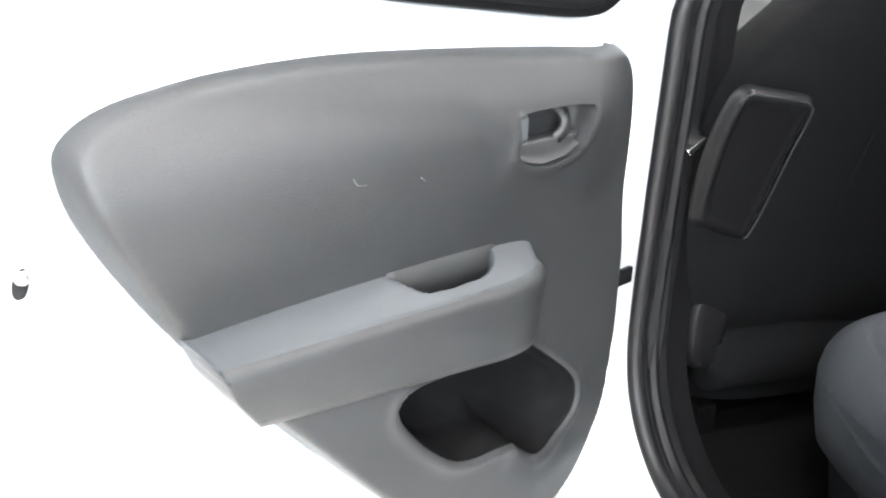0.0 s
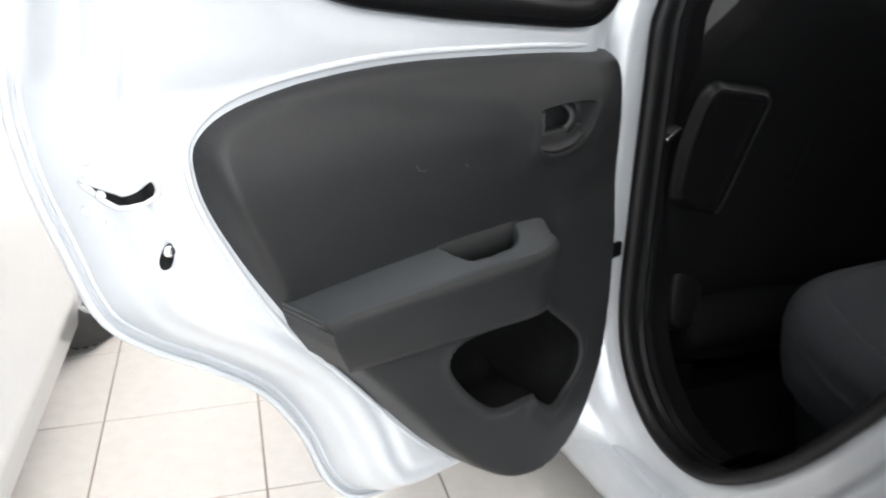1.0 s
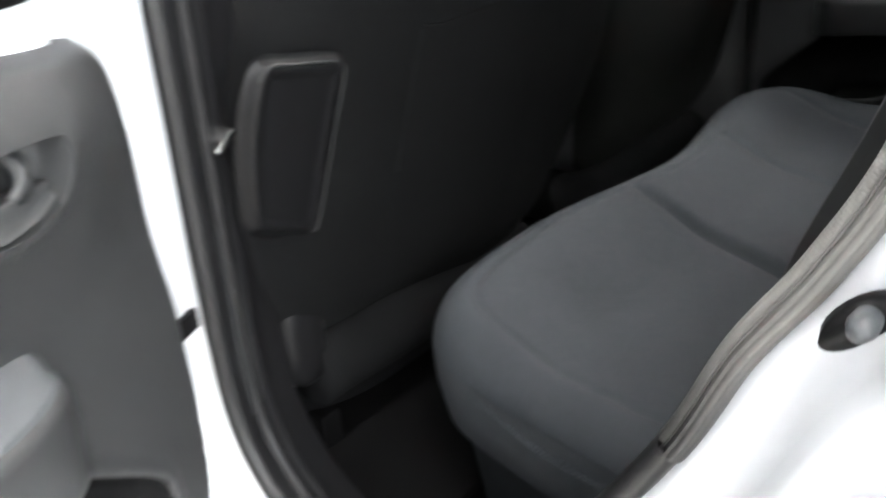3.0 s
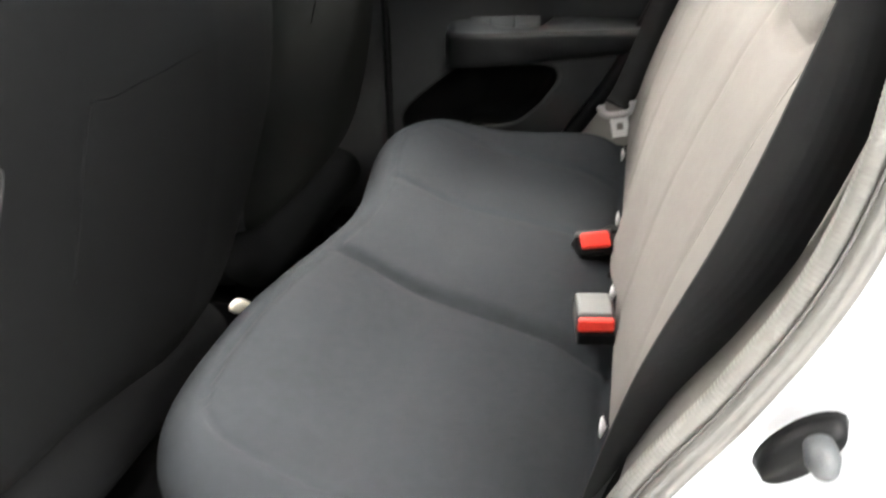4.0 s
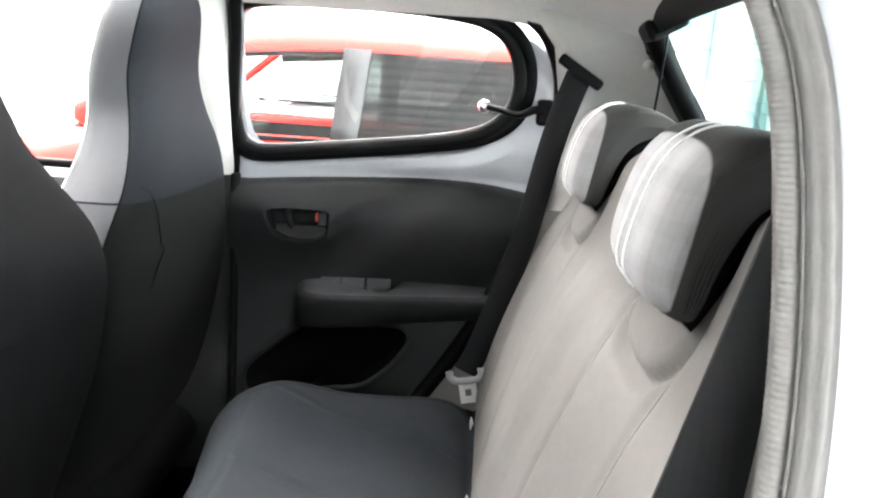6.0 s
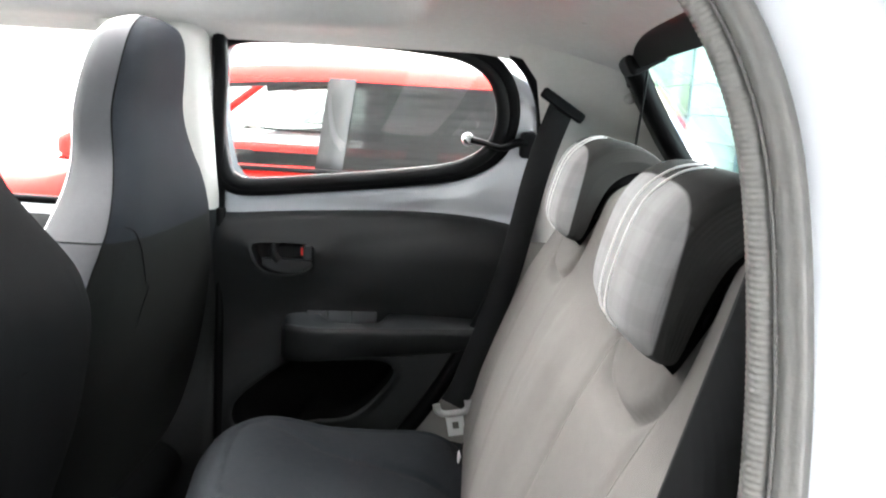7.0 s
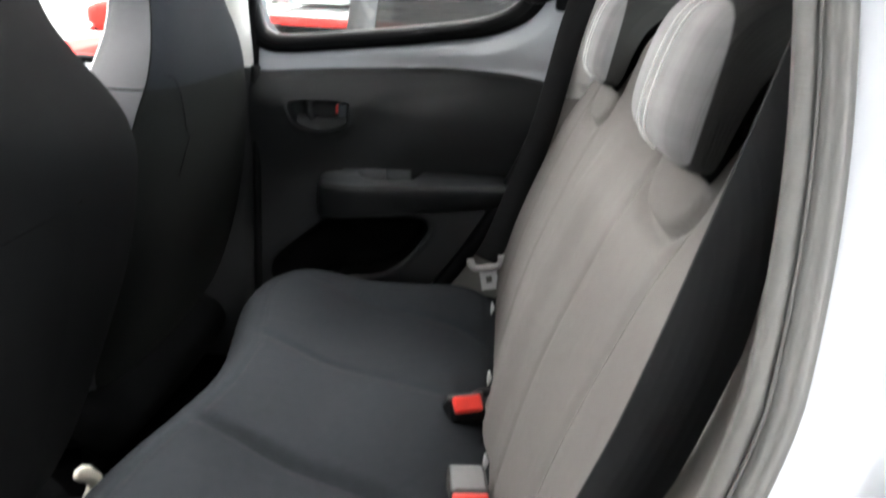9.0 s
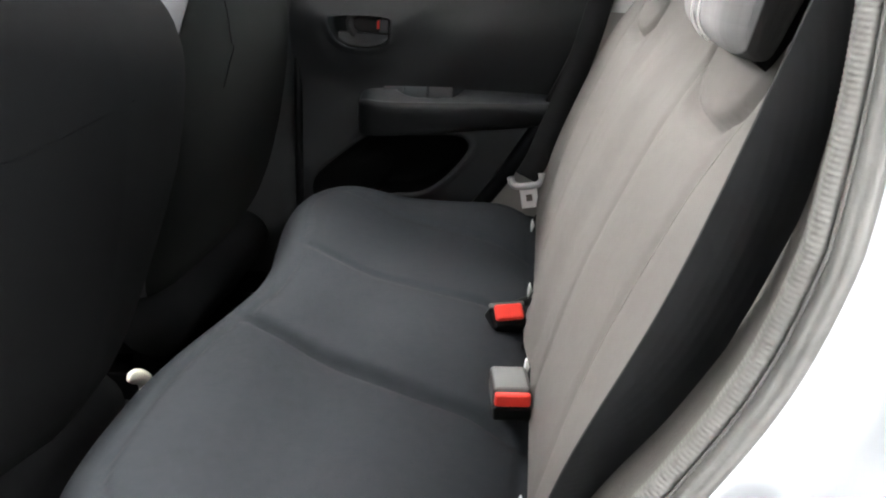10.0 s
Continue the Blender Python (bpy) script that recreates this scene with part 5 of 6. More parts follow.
    # headrests: hooked pads over the top of the back
    sideprof = spline([(-0.708, 1.045), (-0.694, 1.072), (-0.702, 1.128), (-0.722, 1.185), (-0.755, 1.218), (-0.793, 1.226), (-0.830, 1.214), (-0.856, 1.192), (-0.860, 1.174), (-0.842, 1.166),
                       (-0.806, 1.164), (-0.776, 1.140), (-0.757, 1.102), (-0.742, 1.062), (-0.728, 1.040)], 6)
    sideprof = np.array([-0.700, 1.030]) + (sideprof - [-0.700, 1.04]) * [0.85, 0.79]
    c = sideprof.mean(0)
    # each outline point rounds over towards the pad's own bent centre line
    arc = spline([(-0.714, 1.052), (-0.722, 1.10), (-0.742, 1.155), (-0.775, 1.186), (-0.812, 1.192), (-0.846, 1.184)], 12, False)
    arc = np.array([-0.700, 1.030]) + (arc - [-0.700, 1.04]) * [0.85, 0.79]
    spine = np.array([arc[np.argmin(((arc - q) ** 2).sum(1))] for q in sideprof])
    for cx in (-0.255, 0.33):
        rows = []
        half = 0.125
        for k in np.linspace(-1, 1, 31):
            r = math.sqrt(max(0.0, 1 - ((abs(k) - 0.70) / 0.30) ** 2)) if abs(k) > 0.70 else 1.0
            shrink = 0.68 + 0.32 * r
            q = spine + (sideprof - spine) * shrink
            rows.append([(cx + half * k, y - 0.012 * abs(k) ** 3, z) for y, z in q])
        for k in (-1, 1):
            ring_rows = [[(cx + half * k * (1 + 0.03 * (1 - f)), y - 0.012, z) for y, z in spine + (sideprof - spine) * 0.68 * f] for f in np.linspace(0.94, 0.06, 15)]
            rows = ring_rows[::-1] + rows if k < 0 else rows + ring_rows
        R = np.array(rows)
        nr = len(rows)
        nface = 30                       # ring points of the front face and the crown
        lo, hi = 18, 42
        m = R.shape[1]
        idx = np.arange(nr * m).reshape(nr, m)
        dark, pale = [], []
        for a in range(nr - 1):
            for b in range(m):
                quad = (idx[a, b], idx[a + 1, b], idx[a + 1, (b + 1) % m], idx[a, (b + 1) % m])
                yq, zq = R[[a, a + 1], b, 1].mean(), R[[a, a + 1], b, 2].mean()
                front = yq > -0.730 + 0.18 * (1.12 - zq)
                (pale if (lo <= a < hi and b < nface) or front else dark).append(quad)
        V = list(R.reshape(-1, 3))
        for row in (idx[0], idx[nr - 1]):
            dark.append(tuple(row))
        def pick(name, faces):
            used = sorted({v for f in faces for v in f})
            at = {v: k for k, v in enumerate(used)}
            return mesh_from(name, [V[v] for v in used], [tuple(at[v] for v in f) for f in faces])
        hr = put("headrest", pick("headrest", dark), TARTAN, seat, "dark grey hooked headrest with a tartan face")
        put("headrest_face", pick("headrest_face", pale), TARTAN, hr, "pale tartan fabric face with white stitching")
        mid = np.array([0, *c])
        # black strip along the hook's underside, put in for the shadow there
        under = sideprof[50:84]
        tng = np.gradient(under, axis=0)
        nrm = np.stack([tng[:, 1], -tng[:, 0]], 1) / np.linalg.norm(tng, axis=1, keepdims=True)
        if ((under + nrm * 0.01 - c) ** 2).sum() < ((under - c) ** 2).sum():
            nrm = -nrm
        band = np.concatenate([under - nrm * 0.004, (under + nrm * 0.011)[::-1]])
        put("hook_shade", sheet("hook_shade", np.array([[(cx + k * half, y, z) for y, z in band] for k in (-0.97, -0.5, 0.0, 0.5, 0.97)]), False, True, caps=True), SHADE_BLACK, hr, "black strip set in for the shade under the headrest hook")
        for j in (27, 31):
            q = R[j, :nface]
            path = q + (q - mid) * np.array([0, 0.012, 0.012])
            seam("headrest_stitch", path, 0.0012, hr, STITCH, up=(1, 0, 0))
    return seat


def tartan():
    m = mat("tartan_fabric", (0.31, 0.307, 0.31), 0.85, vary=0.06, grain=0.5, grain_scale=420, kind="weave", spec=0.25)
    nt = m.node_tree
    b = nt.nodes["Principled BSDF"]
    src = b.inputs["Base Color"].links[0].from_socket
    tc = nt.nodes.new("ShaderNodeTexCoord")
    fac = None
    for axis, sc in (("X", 9.0), ("Z", 9.0)):
        w = nt.nodes.new("ShaderNodeTexWave")
        w.bands_direction, w.wave_profile = axis, "SIN"
        w.inputs["Scale"].default_value = sc
        nt.links.new(tc.outputs["Object"], w.inputs["Vector"])
        st = nt.nodes.new("ShaderNodeMath")
        st.operation = "GREATER_THAN"
        st.inputs[1].default_value = 0.62
        nt.links.new(w.outputs["Fac"], st.inputs[0])
        if fac is None:
            fac = st
        else:
            s2 = nt.nodes.new("ShaderNodeMath")
            s2.operation = "ADD"
            nt.links.new(fac.outputs[0], s2.inputs[0])
            nt.links.new(st.outputs[0], s2.inputs[1])
            fac = s2
    k = nt.nodes.new("ShaderNodeMapRange")
    k.inputs["From Max"].default_value = 2
    k.inputs["To Min"].default_value, k.inputs["To Max"].default_value = 1.04, 0.92
    nt.links.new(fac.outputs[0], k.inputs["Value"])
    sc = nt.nodes.new("ShaderNodeVectorMath")
    sc.operation = "SCALE"
    nt.links.new(src, sc.inputs[0])
    nt.links.new(k.outputs[0], sc.inputs["Scale"])
    # the sides of the headrest are plain dark cloth behind a slanting seam
    sep, lift, cut, two = (nt.nodes.new(n) for n in ("ShaderNodeSeparateXYZ", "ShaderNodeMath", "ShaderNodeMapRange", "ShaderNodeMix"))
    nt.links.new(tc.outputs["Object"], sep.inputs[0])
    lift.operation = "MULTIPLY_ADD"
    lift.inputs[1].default_value = 0.18
    nt.links.new(sep.outputs["Z"], lift.inputs[0])
    nt.links.new(sep.outputs["Y"], lift.inputs[2])
    cut.inputs["From Min"].default_value, cut.inputs["From Max"].default_value = -0.5294, -0.5274
    nt.links.new(lift.outputs[0], cut.inputs["Value"])
    two.data_type = "RGBA"
    two.inputs["A"].default_value = (0.019, 0.0182, 0.0175, 1)
    nt.links.new(cut.outputs[0], two.inputs["Factor"])
    off, near, dist, side = (nt.nodes.new(n) for n in ("ShaderNodeMath", "ShaderNodeMath", "ShaderNodeMath", "ShaderNodeMath"))
    # distance from the middle of either headrest; side shade is put into the face colour by it
    chain = ((off, "SUBTRACT", 0.0375), (near, "ABSOLUTE", 0), (dist, "SUBTRACT", 0.2925), (side, "ABSOLUTE", 0))
    sock = sep.outputs["X"]
    for n, op, v in chain:
        n.operation = op
        n.inputs[1].default_value = v
        nt.links.new(sock, n.inputs[0])
        sock = n.outputs[0]
    band = nt.nodes.new("ShaderNodeMapRange")
    band.inputs["From Min"].default_value, band.inputs["From Max"].default_value = 0.075, 0.095
    band.inputs["To Min"].default_value, band.inputs["To Max"].default_value = 1.0, 0.66
    nt.links.new(sock, band.inputs["Value"])
    grey = nt.nodes.new("ShaderNodeVectorMath")
    grey.operation = "SCALE"
    nt.links.new(sc.outputs[0], grey.inputs[0])
    nt.links.new(band.outputs[0], grey.inputs["Scale"])
    nt.links.new(grey.outputs[0], two.inputs["B"])
    nt.links.new(two.outputs["Result"], b.inputs["Base Color"])
    return m


TARTAN = tartan()


def webbing(name, path, width_dir, w=0.047):
    """A flat strap along a path; its width lies along width_dir."""
    path = np.array(path, float)
    d = np.array(width_dir, float)
    d = d / np.linalg.norm(d)
    t = np.gradient(path, axis=0)
    nrm = np.cross(t, d)
    nrm /= np.linalg.norm(nrm, axis=1, keepdims=True)
    sec = [(-0.5, -0.5), (-0.48, 0.5), (0.48, 0.5), (0.5, -0.5)]
    P = np.array([[p + d * w * a + n * 0.0016 * b for a, b in sec] for p, n in zip(path, nrm)])
    return sheet(name, P, False, True, caps=True)


def seat_belts():
    for sgn in (1, -1):
        near = sgn < 0
        belt = empty("seat_belt", label="black webbing seat belt hanging beside the rear backrest", category="seat belt", group="rear seat belts")
        if not near:
            path = spline([(0.520, -0.725, 1.225), (0.548, -0.690, 1.10), (0.556, -0.650, 0.90), (0.556, -0.588, 0.70), (0.552, -0.562, 0.642)], 8, False)
            wd = (-0.25, -0.95, -0.35)
        else:
            path = spline([(-0.585, -0.752, 1.225), (-0.610, -0.712, 1.10), (-0.615, -0.665, 0.935), (-0.610, -0.617, 0.80), (-0.585, -0.585, 0.65)], 8, False)
            wd = (0.10, -0.94, -0.31)
        put("webbing", webbing("webbing", path, wd), WEBBING, belt, "ribbed black belt webbing")
        slot = Matrix.Translation((0.524 if sgn > 0 else -0.575, -0.725 if sgn > 0 else -0.752, 1.222)) @ Matrix.Rotation(radians(32), 4, "X")
        put("belt_guide", moved(box("belt_guide", -0.012, 0.012, -0.045, 0.045, -0.010, 0.010, 0.006, 3), slot), GLOSS_BLACK, belt, "black belt guide in the pillar")
        e = path[-1]
        tp = Matrix.Translation((e[0] - sgn * 0.004, e[1] - 0.002, e[2] - 0.004)) @ Matrix.Rotation(radians(-12), 4, "X")
        grip = spline([(0, -0.031, 0.010), (0, -0.029, -0.004), (0, -0.016, -0.012), (0, 0.016, -0.012), (0, 0.029, -0.004), (0, 0.031, 0.010)], 5, False)
        put("tongue_grip", moved(sweep("tongue_grip", grip, ring(0.0075, 10, 0.0065), up=(1, 0, 0)), tp), GRIP_GREY, belt, "pale grey moulded tongue grip")
        plate = [box("a", -0.0015, 0.0015, -0.017, 0.017, -0.030, -0.012, 0.0008), box("b", -0.0015, 0.0015, -0.017, -0.006, -0.046, -0.028, 0.0008), box("c", -0.0015, 0.0015, 0.006, 0.017, -0.046, -0.028, 0.0008), box("d", -0.0015, 0.0015, -0.017, 0.017, -0.058, -0.044, 0.0008)]
        put("tongue", moved(joined("tongue", plate), tp), PLATED, belt, "steel buckle tongue with a slot")
        put("belt_anchor", moved(lathe("belt_anchor", [(0, 0), (0.004, 0.014), (0.012, 0.016), (0.016, 0.010), (0.016, 0)], 18, "x"), Matrix.Translation((sgn * 0.565, -0.60, 0.555)) @ Matrix.Rotation(math.pi if sgn > 0 else 0, 4, "Z")), GLOSS_BLACK, belt)


def buckles():
    for k, (x, y, z, turn, tilt, lab) in enumerate(((0.040, -0.545, 0.579, 22, 35, "dark seat belt buckle with red release button"), (-0.195, -0.564, 0.572, 8, -20, "grey seat belt buckle lying on the cushion, red release button"))):
        b = empty("belt_buckle", label=lab, category="buckle", group="rear belt buckles")
        if k == 0:
            m = Matrix.Translation((x, y, z)) @ Matrix.Rotation(radians(turn), 4, "Z") @ Matrix.Rotation(radians(48), 4, "Y")
            put("housing", moved(box("housing", -0.030, 0.018, -0.026, 0.026, -0.020, 0.016, 0.006, 3), m), GLOSS_BLACK, b)
            put("release_button", moved(box("release_button", -0.036, -0.026, -0.021, 0.021, -0.010, 0.014, 0.004, 3), m), RED_PLASTIC, b, "red release button")
            put("strap_loop", sweep("strap_loop", spline([(x + 0.02, y - 0.010, z + 0.012), (x + 0.012, y - 0.030, z + 0.030), (x - 0.004, y - 0.046, z + 0.026), (x - 0.030, y - 0.044, z - 0.006), (x - 0.052, y - 0.030, z - 0.014)], 6, False), ring(0.0022, 6, 0.008)), WEBBING, b, "thin black strap loop")
            put("button_rim", moved(box("button_rim", -0.032, -0.024, -0.026, 0.026, 0.010, 0.018, 0.002), m), BUCKLE_GREY, b)
        else:
            m = Matrix.Translation((x, y, z)) @ Matrix.Rotation(radians(turn), 4, "Z") @ Matrix.Diagonal((0.85, 0.85, 0.85, 1))
            put("housing", moved(box("housing", -0.010, 0.058, -0.027, 0.027, 0.012, 0.050, 0.007, 3), m), BUCKLE_GREY, b)
            put("release_button", moved(box("release_button", -0.018, -0.006, -0.025, 0.025, 0.026, 0.046, 0.004, 3), m), RED_PLASTIC, b, "red release button")
            put("slot_face", moved(box("slot_face", -0.022, -0.008, -0.026, 0.026, 0.008, 0.027, 0.003), m), GLOSS_BLACK, b)
        put("stalk", webbing("stalk", [(x + 0.01, y - 0.015, z), (x + 0.02, y - 0.05, z - 0.01), (x + 0.03, y - 0.08, z - 0.03)], (1, 0.2, 0), 0.03), WEBBING, b)


def cabin_details():
    hook = empty("seat_rail_cap", label="cream plastic end cap on the seat rail", category="rail cap")
    put("cap", sweep("cap", spline([(0.050, 0.040, 0.414), (0.068, 0.031, 0.405), (0.078, 0.026, 0.386), (0.068, 0.031, 0.363), (0.048, 0.043, 0.340)], 6, False), ring(0.008, 10, 0.013), scale=np.interp(np.linspace(0, 1, 25), [0, 0.12, 0.5, 0.85, 1], [0.6, 1.0, 1.05, 0.8, 0.4])), BEIGE_PLASTIC, hook)
    for sx in (1, -1):
        bolt = empty("belt_bolt", label="small bright bolt on the dark door pillar", category="bolt", group="pillar bolts")
        put("bolt_head", moved(lathe("bolt_head", [(0, 0.0), (0.003, 0.008), (0.012, 0.009), (0.013, 0.0)], 12, "x"), Matrix.Translation((0.64, -0.028, 0.75) if sx > 0 else (-0.6235, -0.024, 0.783)) @ Matrix.Rotation(math.pi if sx > 0 else 0, 4, "Z")), PLATED, bolt)
    for sx in (1, -1):
        fb = empty("front_seat_belt", label="black front seat belt and height slider on the pillar", category="seat belt", group="front seat belts")
        put("webbing", webbing("webbing", [(sx * 0.60, 0.06, 1.18), (sx * 0.612, 0.07, 0.9), (sx * 0.62, 0.08, 0.55)], (0, 1, 0)), WEBBING, fb)
        put("belt_guide", box("belt_guide", sx * 0.585 - 0.012, sx * 0.585 + 0.012, 0.02, 0.09, 1.165, 1.20, 0.006, 3), GLOSS_BLACK, fb)
    clip = empty("belt_clip", label="steel-edged seat belt tongue on the front pillar", category="belt clip")
    put("tongue", moved(box("tongue", -0.004, 0.004, -0.008, 0.008, -0.016, 0.016, 0.0015), Matrix.Translation((-0.650, -0.026, 0.829)) @ Matrix.Rotation(radians(55), 4, "Y")), STEEL, clip)
    put("tongue_grip", box("tongue_grip", -0.650, -0.626, -0.014, 0.010, 0.790, 0.817, 0.005), GLOSS_BLACK, clip)
    bk = empty("front_belt_buckle", label="dark front seat buckle on its stalk", category="buckle")
    put("housing", box("housing", -0.105, -0.080, -0.01, 0.03, 0.60, 0.675, 0.006, 3), PLASTIC, bk)
    mat_thing = empty("floor_mat", label="black carpet mat in the rear footwell", category="floor mat")
    put("mat", box("mat", -0.60, -0.14, -0.17, 0.12, 0.278, 0.288, 0.004), CARPET, mat_thing)


# ---- other cars ----
def lower_body(length, width, belt, wheels, nose=0.78):
    """Closed lower body of a small hatchback along +y, from its rear at y = 0."""
    ys = np.linspace(0, length, 49)
    rows = []
    for y in ys:
        f = y / length
        taper = 1 - 0.16 * float(ease(0.88, 1.0, f)) ** 2 - 0.12 * float(ease(0.10, 0.0, f)) ** 2
        w = width / 2 * taper
        top = belt + 0.03 * (1 - f) - (belt - nose + 0.04) * float(ease(0.66, 0.80, f)) * (0.55 + 0.45 * float(ease(0.8, 1.0, f)))
        low = 0.20 + 0.10 * float(ease(0.92, 1.0, f)) + 0.12 * float(ease(0.07, 0.0, f))
        for wy in wheels:
            dy = abs(y - wy)
            if dy < 0.33:
                low = max(low, 0.29 + math.sqrt(max(0, 0.33 ** 2 - dy ** 2)))
        low = min(low, top - 0.12)
        sec = [(0.80, low), (0.97, low + 0.02), (0.99, low + (top - low) * 0.18), (0.97, low + (top - low) * 0.36), (1.0, low + (top - low) * 0.56), (0.985, low + (top - low) * 0.78), (0.93, top - 0.012), (0.86, top), (0.0, top + 0.015)]
        if 0.11 < f < 0.70:
            sec = sec[:7] + [(0.86, top), (0.835, top - 0.03), (0.80, 0.36), (0.0, 0.33)]
        else:
            sec = sec[:8] + [(0.60, top + 0.006), (0.30, top + 0.012), (0.0, top + 0.015)]
        half = [(w * a, y, z) for a, z in sec]
        rows.append(half + [(-x, yy, z) for x, yy, z in half[::-1][1:]])
    return sheet("body", np.array(rows), False, False, caps=True)


def wheel(parent, x, y, sgn, r=0.29, turn=0.0):
    m = Matrix.Translation((x, y, r)) @ Matrix.Rotation(radians(turn), 4, "Z")
    tyre = put("wheel", moved(lathe("wheel", [(-0.085, r * 0.66), (-0.092, r * 0.80), (-0.085, r * 0.95), (-0.06, r), (0.06, r), (0.085, r * 0.95), (0.092, r * 0.80), (0.085, r * 0.66), (0.0, r * 0.64)], 48), m), TYRE, parent, "black tyre on a five-spoke alloy rim")
    put("tread", moved(joined("tread", [moved(box("t", -0.062, 0.062, -0.004, 0.004, r - 0.006, r + 0.004, 0), Matrix.Rotation(2 * math.pi * k / 44, 4, "X") @ Matrix.Rotation(radians(16), 4, "Z")) for k in range(44)]), m), TYRE, tyre)
    put("rim", moved(lathe("rim", [(sgn * 0.080, r * 0.68), (sgn * 0.086, r * 0.66), (sgn * 0.070, r * 0.60), (sgn * 0.0, r * 0.58)], 40), m), ALLOY, tyre)
    for k in range(5):
        pair = []
        for dz in (-1, 1):
            pair.append(moved(box("s", sgn * 0.070 - 0.012, sgn * 0.070 + 0.006, dz * 0.020 - 0.009, dz * 0.020 + 0.009, 0.02, r * 0.63, 0.004), Matrix.Rotation(2 * math.pi * k / 5, 4, "X")))
        put("spoke", moved(joined("spoke", pair), m), ALLOY, tyre)
    put("hub", moved(lathe("hub", [(sgn * 0.05, 0.05), (sgn * 0.075, 0.045), (sgn * 0.078, 0.0)], 20), m), ALLOY, tyre)
    put("brake_disc", moved(lathe("brake_disc", [(sgn * 0.01, 0.03), (sgn * 0.012, r * 0.5), (sgn * 0.0, r * 0.5)], 24), m), STEEL, tyre)


def small_car(name, label, paint, m, belt=0.92, roof=1.42, length=3.5, width=1.6, pillar_dark=True, turn=0.0, group="parked cars"):
    """A parked hatchback with pillars, panes, seats, mirrors and wheels; rear at local y = 0, facing +y."""
    car = empty(name, label=label, category="car", group=group)
    wheels = (0.55, length - 0.62)
    put("body", lower_body(length, width, belt, wheels), paint, car)
    P = np.array([[(sx * width / 2, y, z) for sx, z in ((-0.825, belt - 0.03), (-0.79, 0.38), (0, 0.36), (0.79, 0.38), (0.825, belt - 0.03))] for y in np.linspace(length * 0.12, length * 0.69, 8)])
    put("cabin_lining", sheet("cabin_lining", P), SHADE_BLACK, car, "black cabin lining")
    put("dash", box("dash", -width * 0.41, width * 0.41, length * 0.62, length * 0.69, 0.5, belt - 0.02, 0.03, 3), SHADE_BLACK, car)
    put("cabin_floor", box("cabin_floor", -width / 2 + 0.1, width / 2 - 0.1, 0.4, length - 0.7, 0.22, 0.3, 0), GLOSS_BLACK, car)
    hw, hr = width / 2 - 0.065, width / 2 - 0.19
    rows = []
    y0, y1 = 0.32, length * 0.60
    for y in np.linspace(y0, y1, 16):
        k = (y - y0) / (y1 - y0)
        zc = roof - 0.055 * (2 * k - 1.1) ** 2
        w = hr - 0.03 * abs(2 * k - 1) ** 3
        rows.append([(w * 1.02, y, zc - 0.085), (w, y, zc - 0.055), (w * 0.9, y, zc - 0.015), (0, y, zc), (-w * 0.9, y, zc - 0.015), (-w, y, zc - 0.055), (-w * 1.02, y, zc - 0.085)])
    put("roof", sheet("roof", np.array(rows)), paint, car)
    put("roof_lining", sheet("roof_lining", np.array([[(x * 0.97, y, z - 0.02) for x, y, z in r] for r in rows])), SEAT_GREY, car)
    yb = length * 0.435
    tops = roof - 0.085
    posts = {"windscreen_pillar": ((length * 0.745, length * 0.60), paint, 0.030), "door_pillar": ((yb, yb - 0.03), GREY_PLASTIC if pillar_dark else paint, 0.055), "rear_pillar": ((0.14, 0.36), paint, 0.10)}
    for sx in (-1, 1):
        for nm, ((ya, yt), mt, wd) in posts.items():
            path = [(sx * (hw + (hr * 1.02 - hw) * k), ya + (yt - ya) * k, belt - 0.01 + (tops + 0.02 - belt) * k) for k in np.linspace(0, 1, 6)]
            P = np.array([[(x + sx * a, y + b, z) for a, b in ((0.012, -wd), (0.012, wd), (-0.03, wd), (-0.03, -wd))] for x, y, z in path])
            put(nm, sheet(nm, P, False, True, caps=True), mt, car)
        for a, b, ta, tb in ((0.24, yb - 0.05, 0.44, yb - 0.08), (yb + 0.05, length * 0.735, yb + 0.02, length * 0.60 - 0.02)):
            P = np.array([[(sx * (hw + (hr * 1.02 - hw) * k), a + (ta - a) * k + ((b - a) + ((tb - ta) - (b - a)) * k) * j, belt + (tops - belt) * k) for j in np.linspace(0, 1, 5)] for k in np.linspace(0, 1, 4)])
            pn = put("side_window", sheet("side_window", P), DARK_GLASS if a < 0.3 else CAR_GLASS, car, "side window glass")
            pn.visible_shadow = False
        path = [(sx * (hw + 0.018), y, belt + 0.004) for y in np.linspace(0.2, length * 0.74, 8)]
        put("waist_seal", sweep("waist_seal", path, [(-0.012, -0.008), (0.012, -0.008), (0.012, 0.010), (-0.012, 0.010)]), GLOSS_BLACK, car)
        mm = Matrix.Translation((sx * (width / 2 + 0.075), length * 0.685, belt + 0.065)) @ Matrix.Rotation(radians(-sx * 8), 4, "Z")
        mir = put("door_mirror", moved(sheet("door_mirror", np.array([[(x * (1 - 0.55 * k * k), 0.03 + 0.11 * k, z * (1 - 0.5 * k * k)) for x, z in superring(0.095, 0.065, 20, 3)] for k in (0, 0.35, 0.7, 1)]), False, True, caps=True), mm), paint, car, "door mirror")
        put("mirror_glass", moved(sheet("mirror_glass", np.array([[(x * k, 0.026, z * k) for x, z in superring(0.085, 0.056, 20, 3)] for k in (0.02, 1)]), False, True), mm), STEEL, mir)
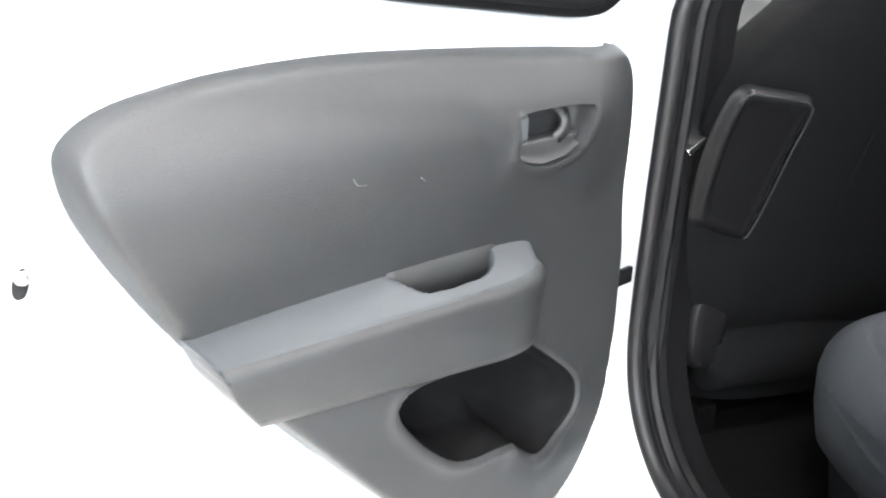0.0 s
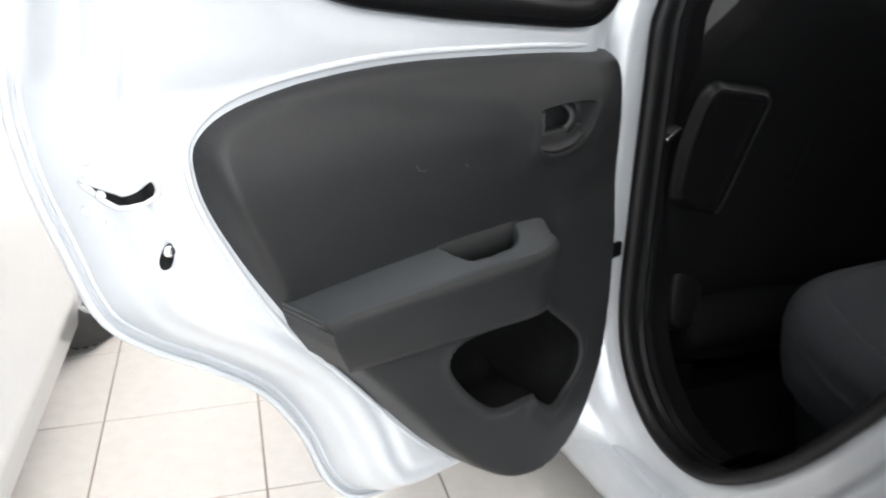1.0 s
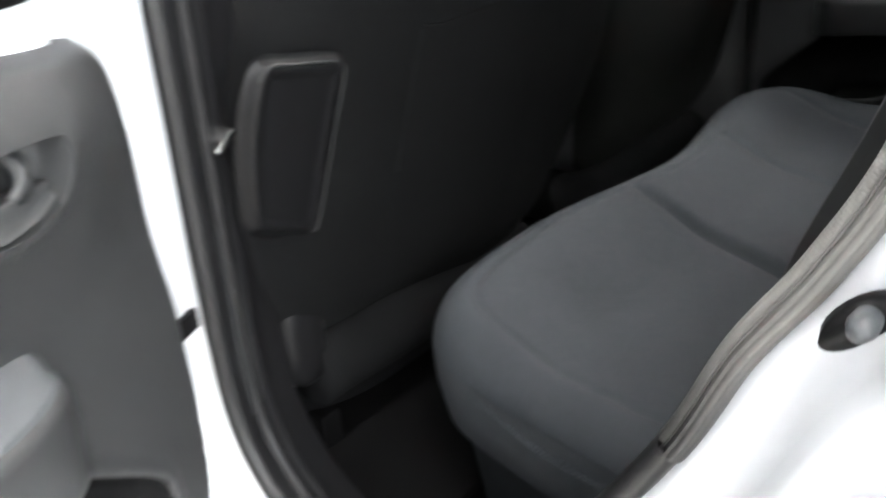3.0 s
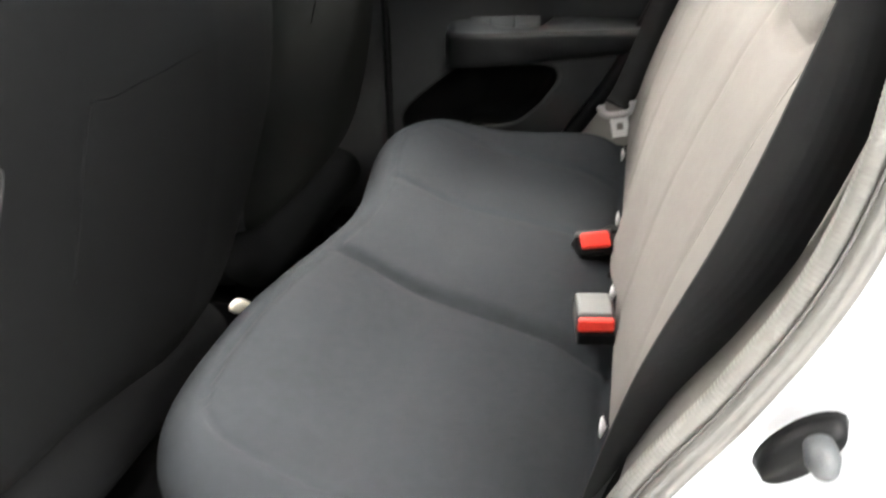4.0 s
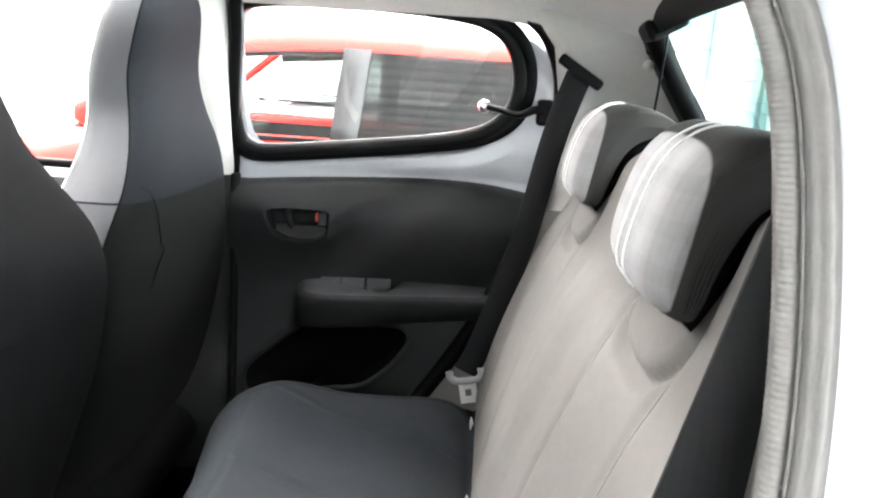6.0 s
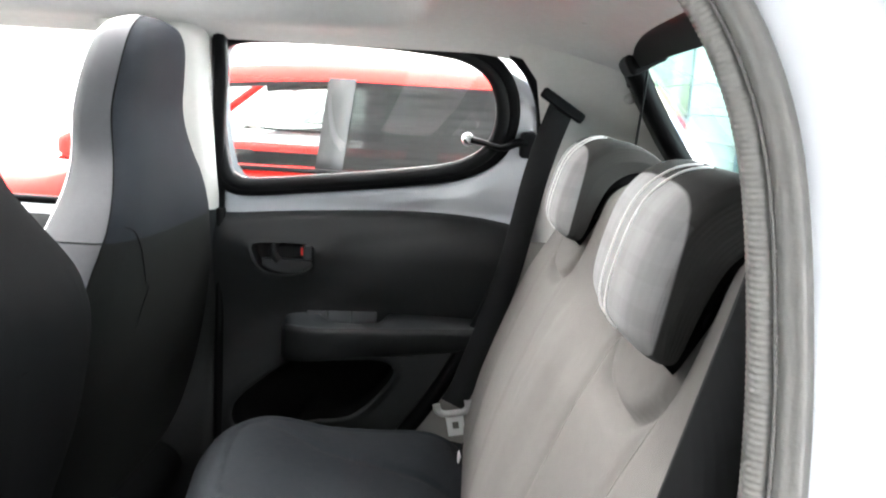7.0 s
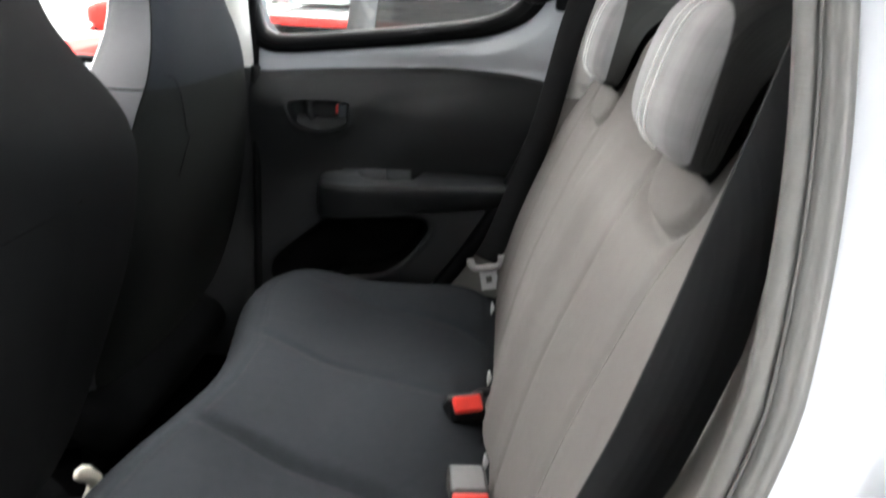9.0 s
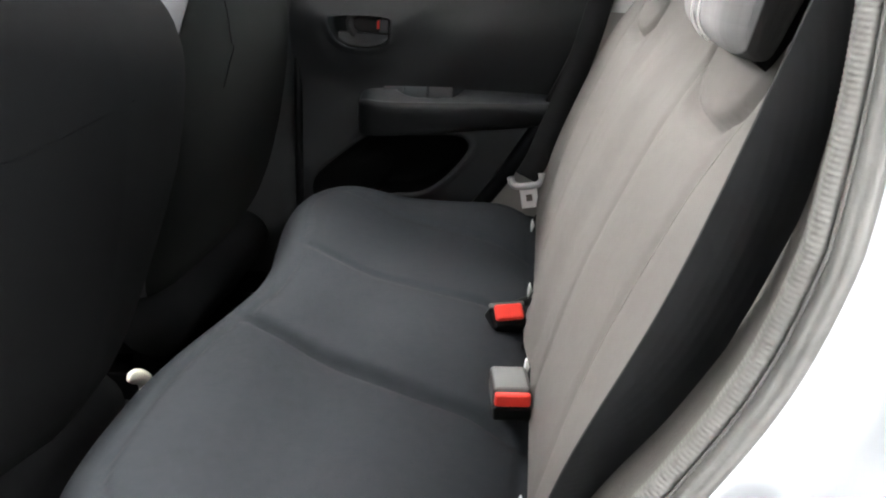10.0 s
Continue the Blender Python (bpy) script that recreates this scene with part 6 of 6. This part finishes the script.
        put("door_seam", sweep("door_seam", [(sx * (width / 2 + 0.001), yb - 0.01, z) for z in np.linspace(0.3, belt - 0.05, 5)], ring(0.004, 4), up=(0, 1, 0)), GLOSS_BLACK, car)
        put("door_handle", box("door_handle", sx * (width / 2) - 0.008, sx * (width / 2) + 0.022, yb + 0.06, yb + 0.20, belt - 0.13, belt - 0.105, 0.006), paint, car)
        for wy in wheels:
            wheel(car, sx * (width / 2 - 0.09), wy, sx, turn=turn if wy > 1 else 0)
    for nm, (ya, yt), lab in (("windscreen", (length * 0.75, length * 0.605), "laminated windscreen"), ("tailgate_window", (0.10, 0.33), "tailgate window")):
        P = np.array([[(x * (hw + (hr - hw) * k), ya + (yt - ya) * k, belt + (tops + 0.03 - belt) * k) for x in (-1, -0.5, 0, 0.5, 1)] for k in (0, 0.5, 1)])
        pn = put(nm, sheet(nm, P), CAR_GLASS, car, lab)
        pn.visible_shadow = False
    for sx in (-0.36, 0.36):
        for y in (yb - 0.22, 0.55):
            rows = [[(sx + x, y - 0.25 * (z - 0.5) + d, z) for x, d in superring(w, 0.06, 16, 2.6)] for z, w in ((0.5, 0.22), (0.85, 0.235), (1.02, 0.20), (1.08, 0.12), (1.22, 0.12), (1.29, 0.09))]
            put("car_seat", sheet("car_seat", np.array(rows), False, True, caps=True), SEAT_FABRIC, car, "dark fabric seat")
    for sx in (-1, 1):
        put("headlight", moved(sheet("headlight", np.array([[(x * k, 0.03 * (1 - k), z * k) for x, z in superring(0.16, 0.08, 18, 2.4)] for k in (0.05, 0.6, 1)]), False, True), Matrix.Translation((sx * 0.52, length - 0.10, 0.66)) @ Matrix.Rotation(radians(-sx * 35), 4, "Z")), STEEL, car, "headlight")
    car.matrix_basis = m
    return car


GREY_PLASTIC = mat("pillar_plastic", (0.026, 0.026, 0.027), 0.55, spec=0.2)


def other_cars():
    small_car("red_car", "glossy red hatchback parked alongside in the showroom", RED, Matrix.Translation((3.12, -1.515, -0.03)), belt=0.93, roof=1.385)
    small_car("silver_car", "light silver hatchback parked beyond the red one", GREY_PAINT, Matrix.Translation((5.3, -1.65, 0)) @ Matrix.Rotation(radians(-4), 4, "Z"), belt=0.95, roof=1.46, pillar_dark=False)
    small_car("white_car", "white hatchback with alloy wheels parked beside the open door", WHITE, Matrix.Translation((-2.74, -1.37, 0)) @ Matrix.Rotation(radians(-8.4), 4, "Z"), belt=0.95, roof=1.45, turn=-24)


def floor_tiles():
    """Separate tiles round the car; those farther off are one mesh."""
    step, gap = 0.372, 0.004
    rot = Matrix.Rotation(radians(-7), 4, "Z") @ Matrix.Translation((-0.56, 0.29, 0))
    proto = box("tile", gap / 2, step - gap / 2, gap / 2, step - gap / 2, -0.008, 0.0, 0.0015, 1)
    proto.materials.append(TILE)
    fl = bpy.data.objects["floor"]
    far = []
    h = HALL
    for i in range(-22, 30):
        for j in range(-22, 26):
            m = rot @ Matrix.Translation((i * step, j * step, 0))
            c = m @ Vector((step / 2, step / 2, 0))
            if not (h["x0"] < c.x < h["x1"] and h["y0"] < c.y < h["y1"]):
                continue
            if -3.2 < c.x < 0.4 and -2.0 < c.y < 6.5 and -5 <= i <= 2 and -5 <= j < 17:
                ob = new("tile", proto)
                ob.parent = fl
                ob.matrix_basis = m
            else:
                far.append([m @ Vector(v) for v in ((gap / 2, gap / 2, 0), (step - gap / 2, gap / 2, 0), (step - gap / 2, step - gap / 2, 0), (gap / 2, step - gap / 2, 0))])
    V = [v for q in far for v in q]
    me = mesh_from("far_tiles", V, [(4 * k, 4 * k + 1, 4 * k + 2, 4 * k + 3) for k in range(len(far))], False)
    me.materials.append(TILE)
    ob = new("far_tiles", me)
    ob.parent = fl
    tagged(ob, "beige glossy floor tiles farther off", kind="stuff")


showroom()
car_shell()
car_roof()
car_front()
rear_cabin()
doors()
rear_seat()
front_seat(-0.312, False, "charcoal front seat with one-piece headrest and hard map pocket")
front_seat(0.372, True, "charcoal front seat with grey one-piece headrest, white stitching")
seat_belts()
buckles()
cabin_details()
other_cars()
floor_tiles()
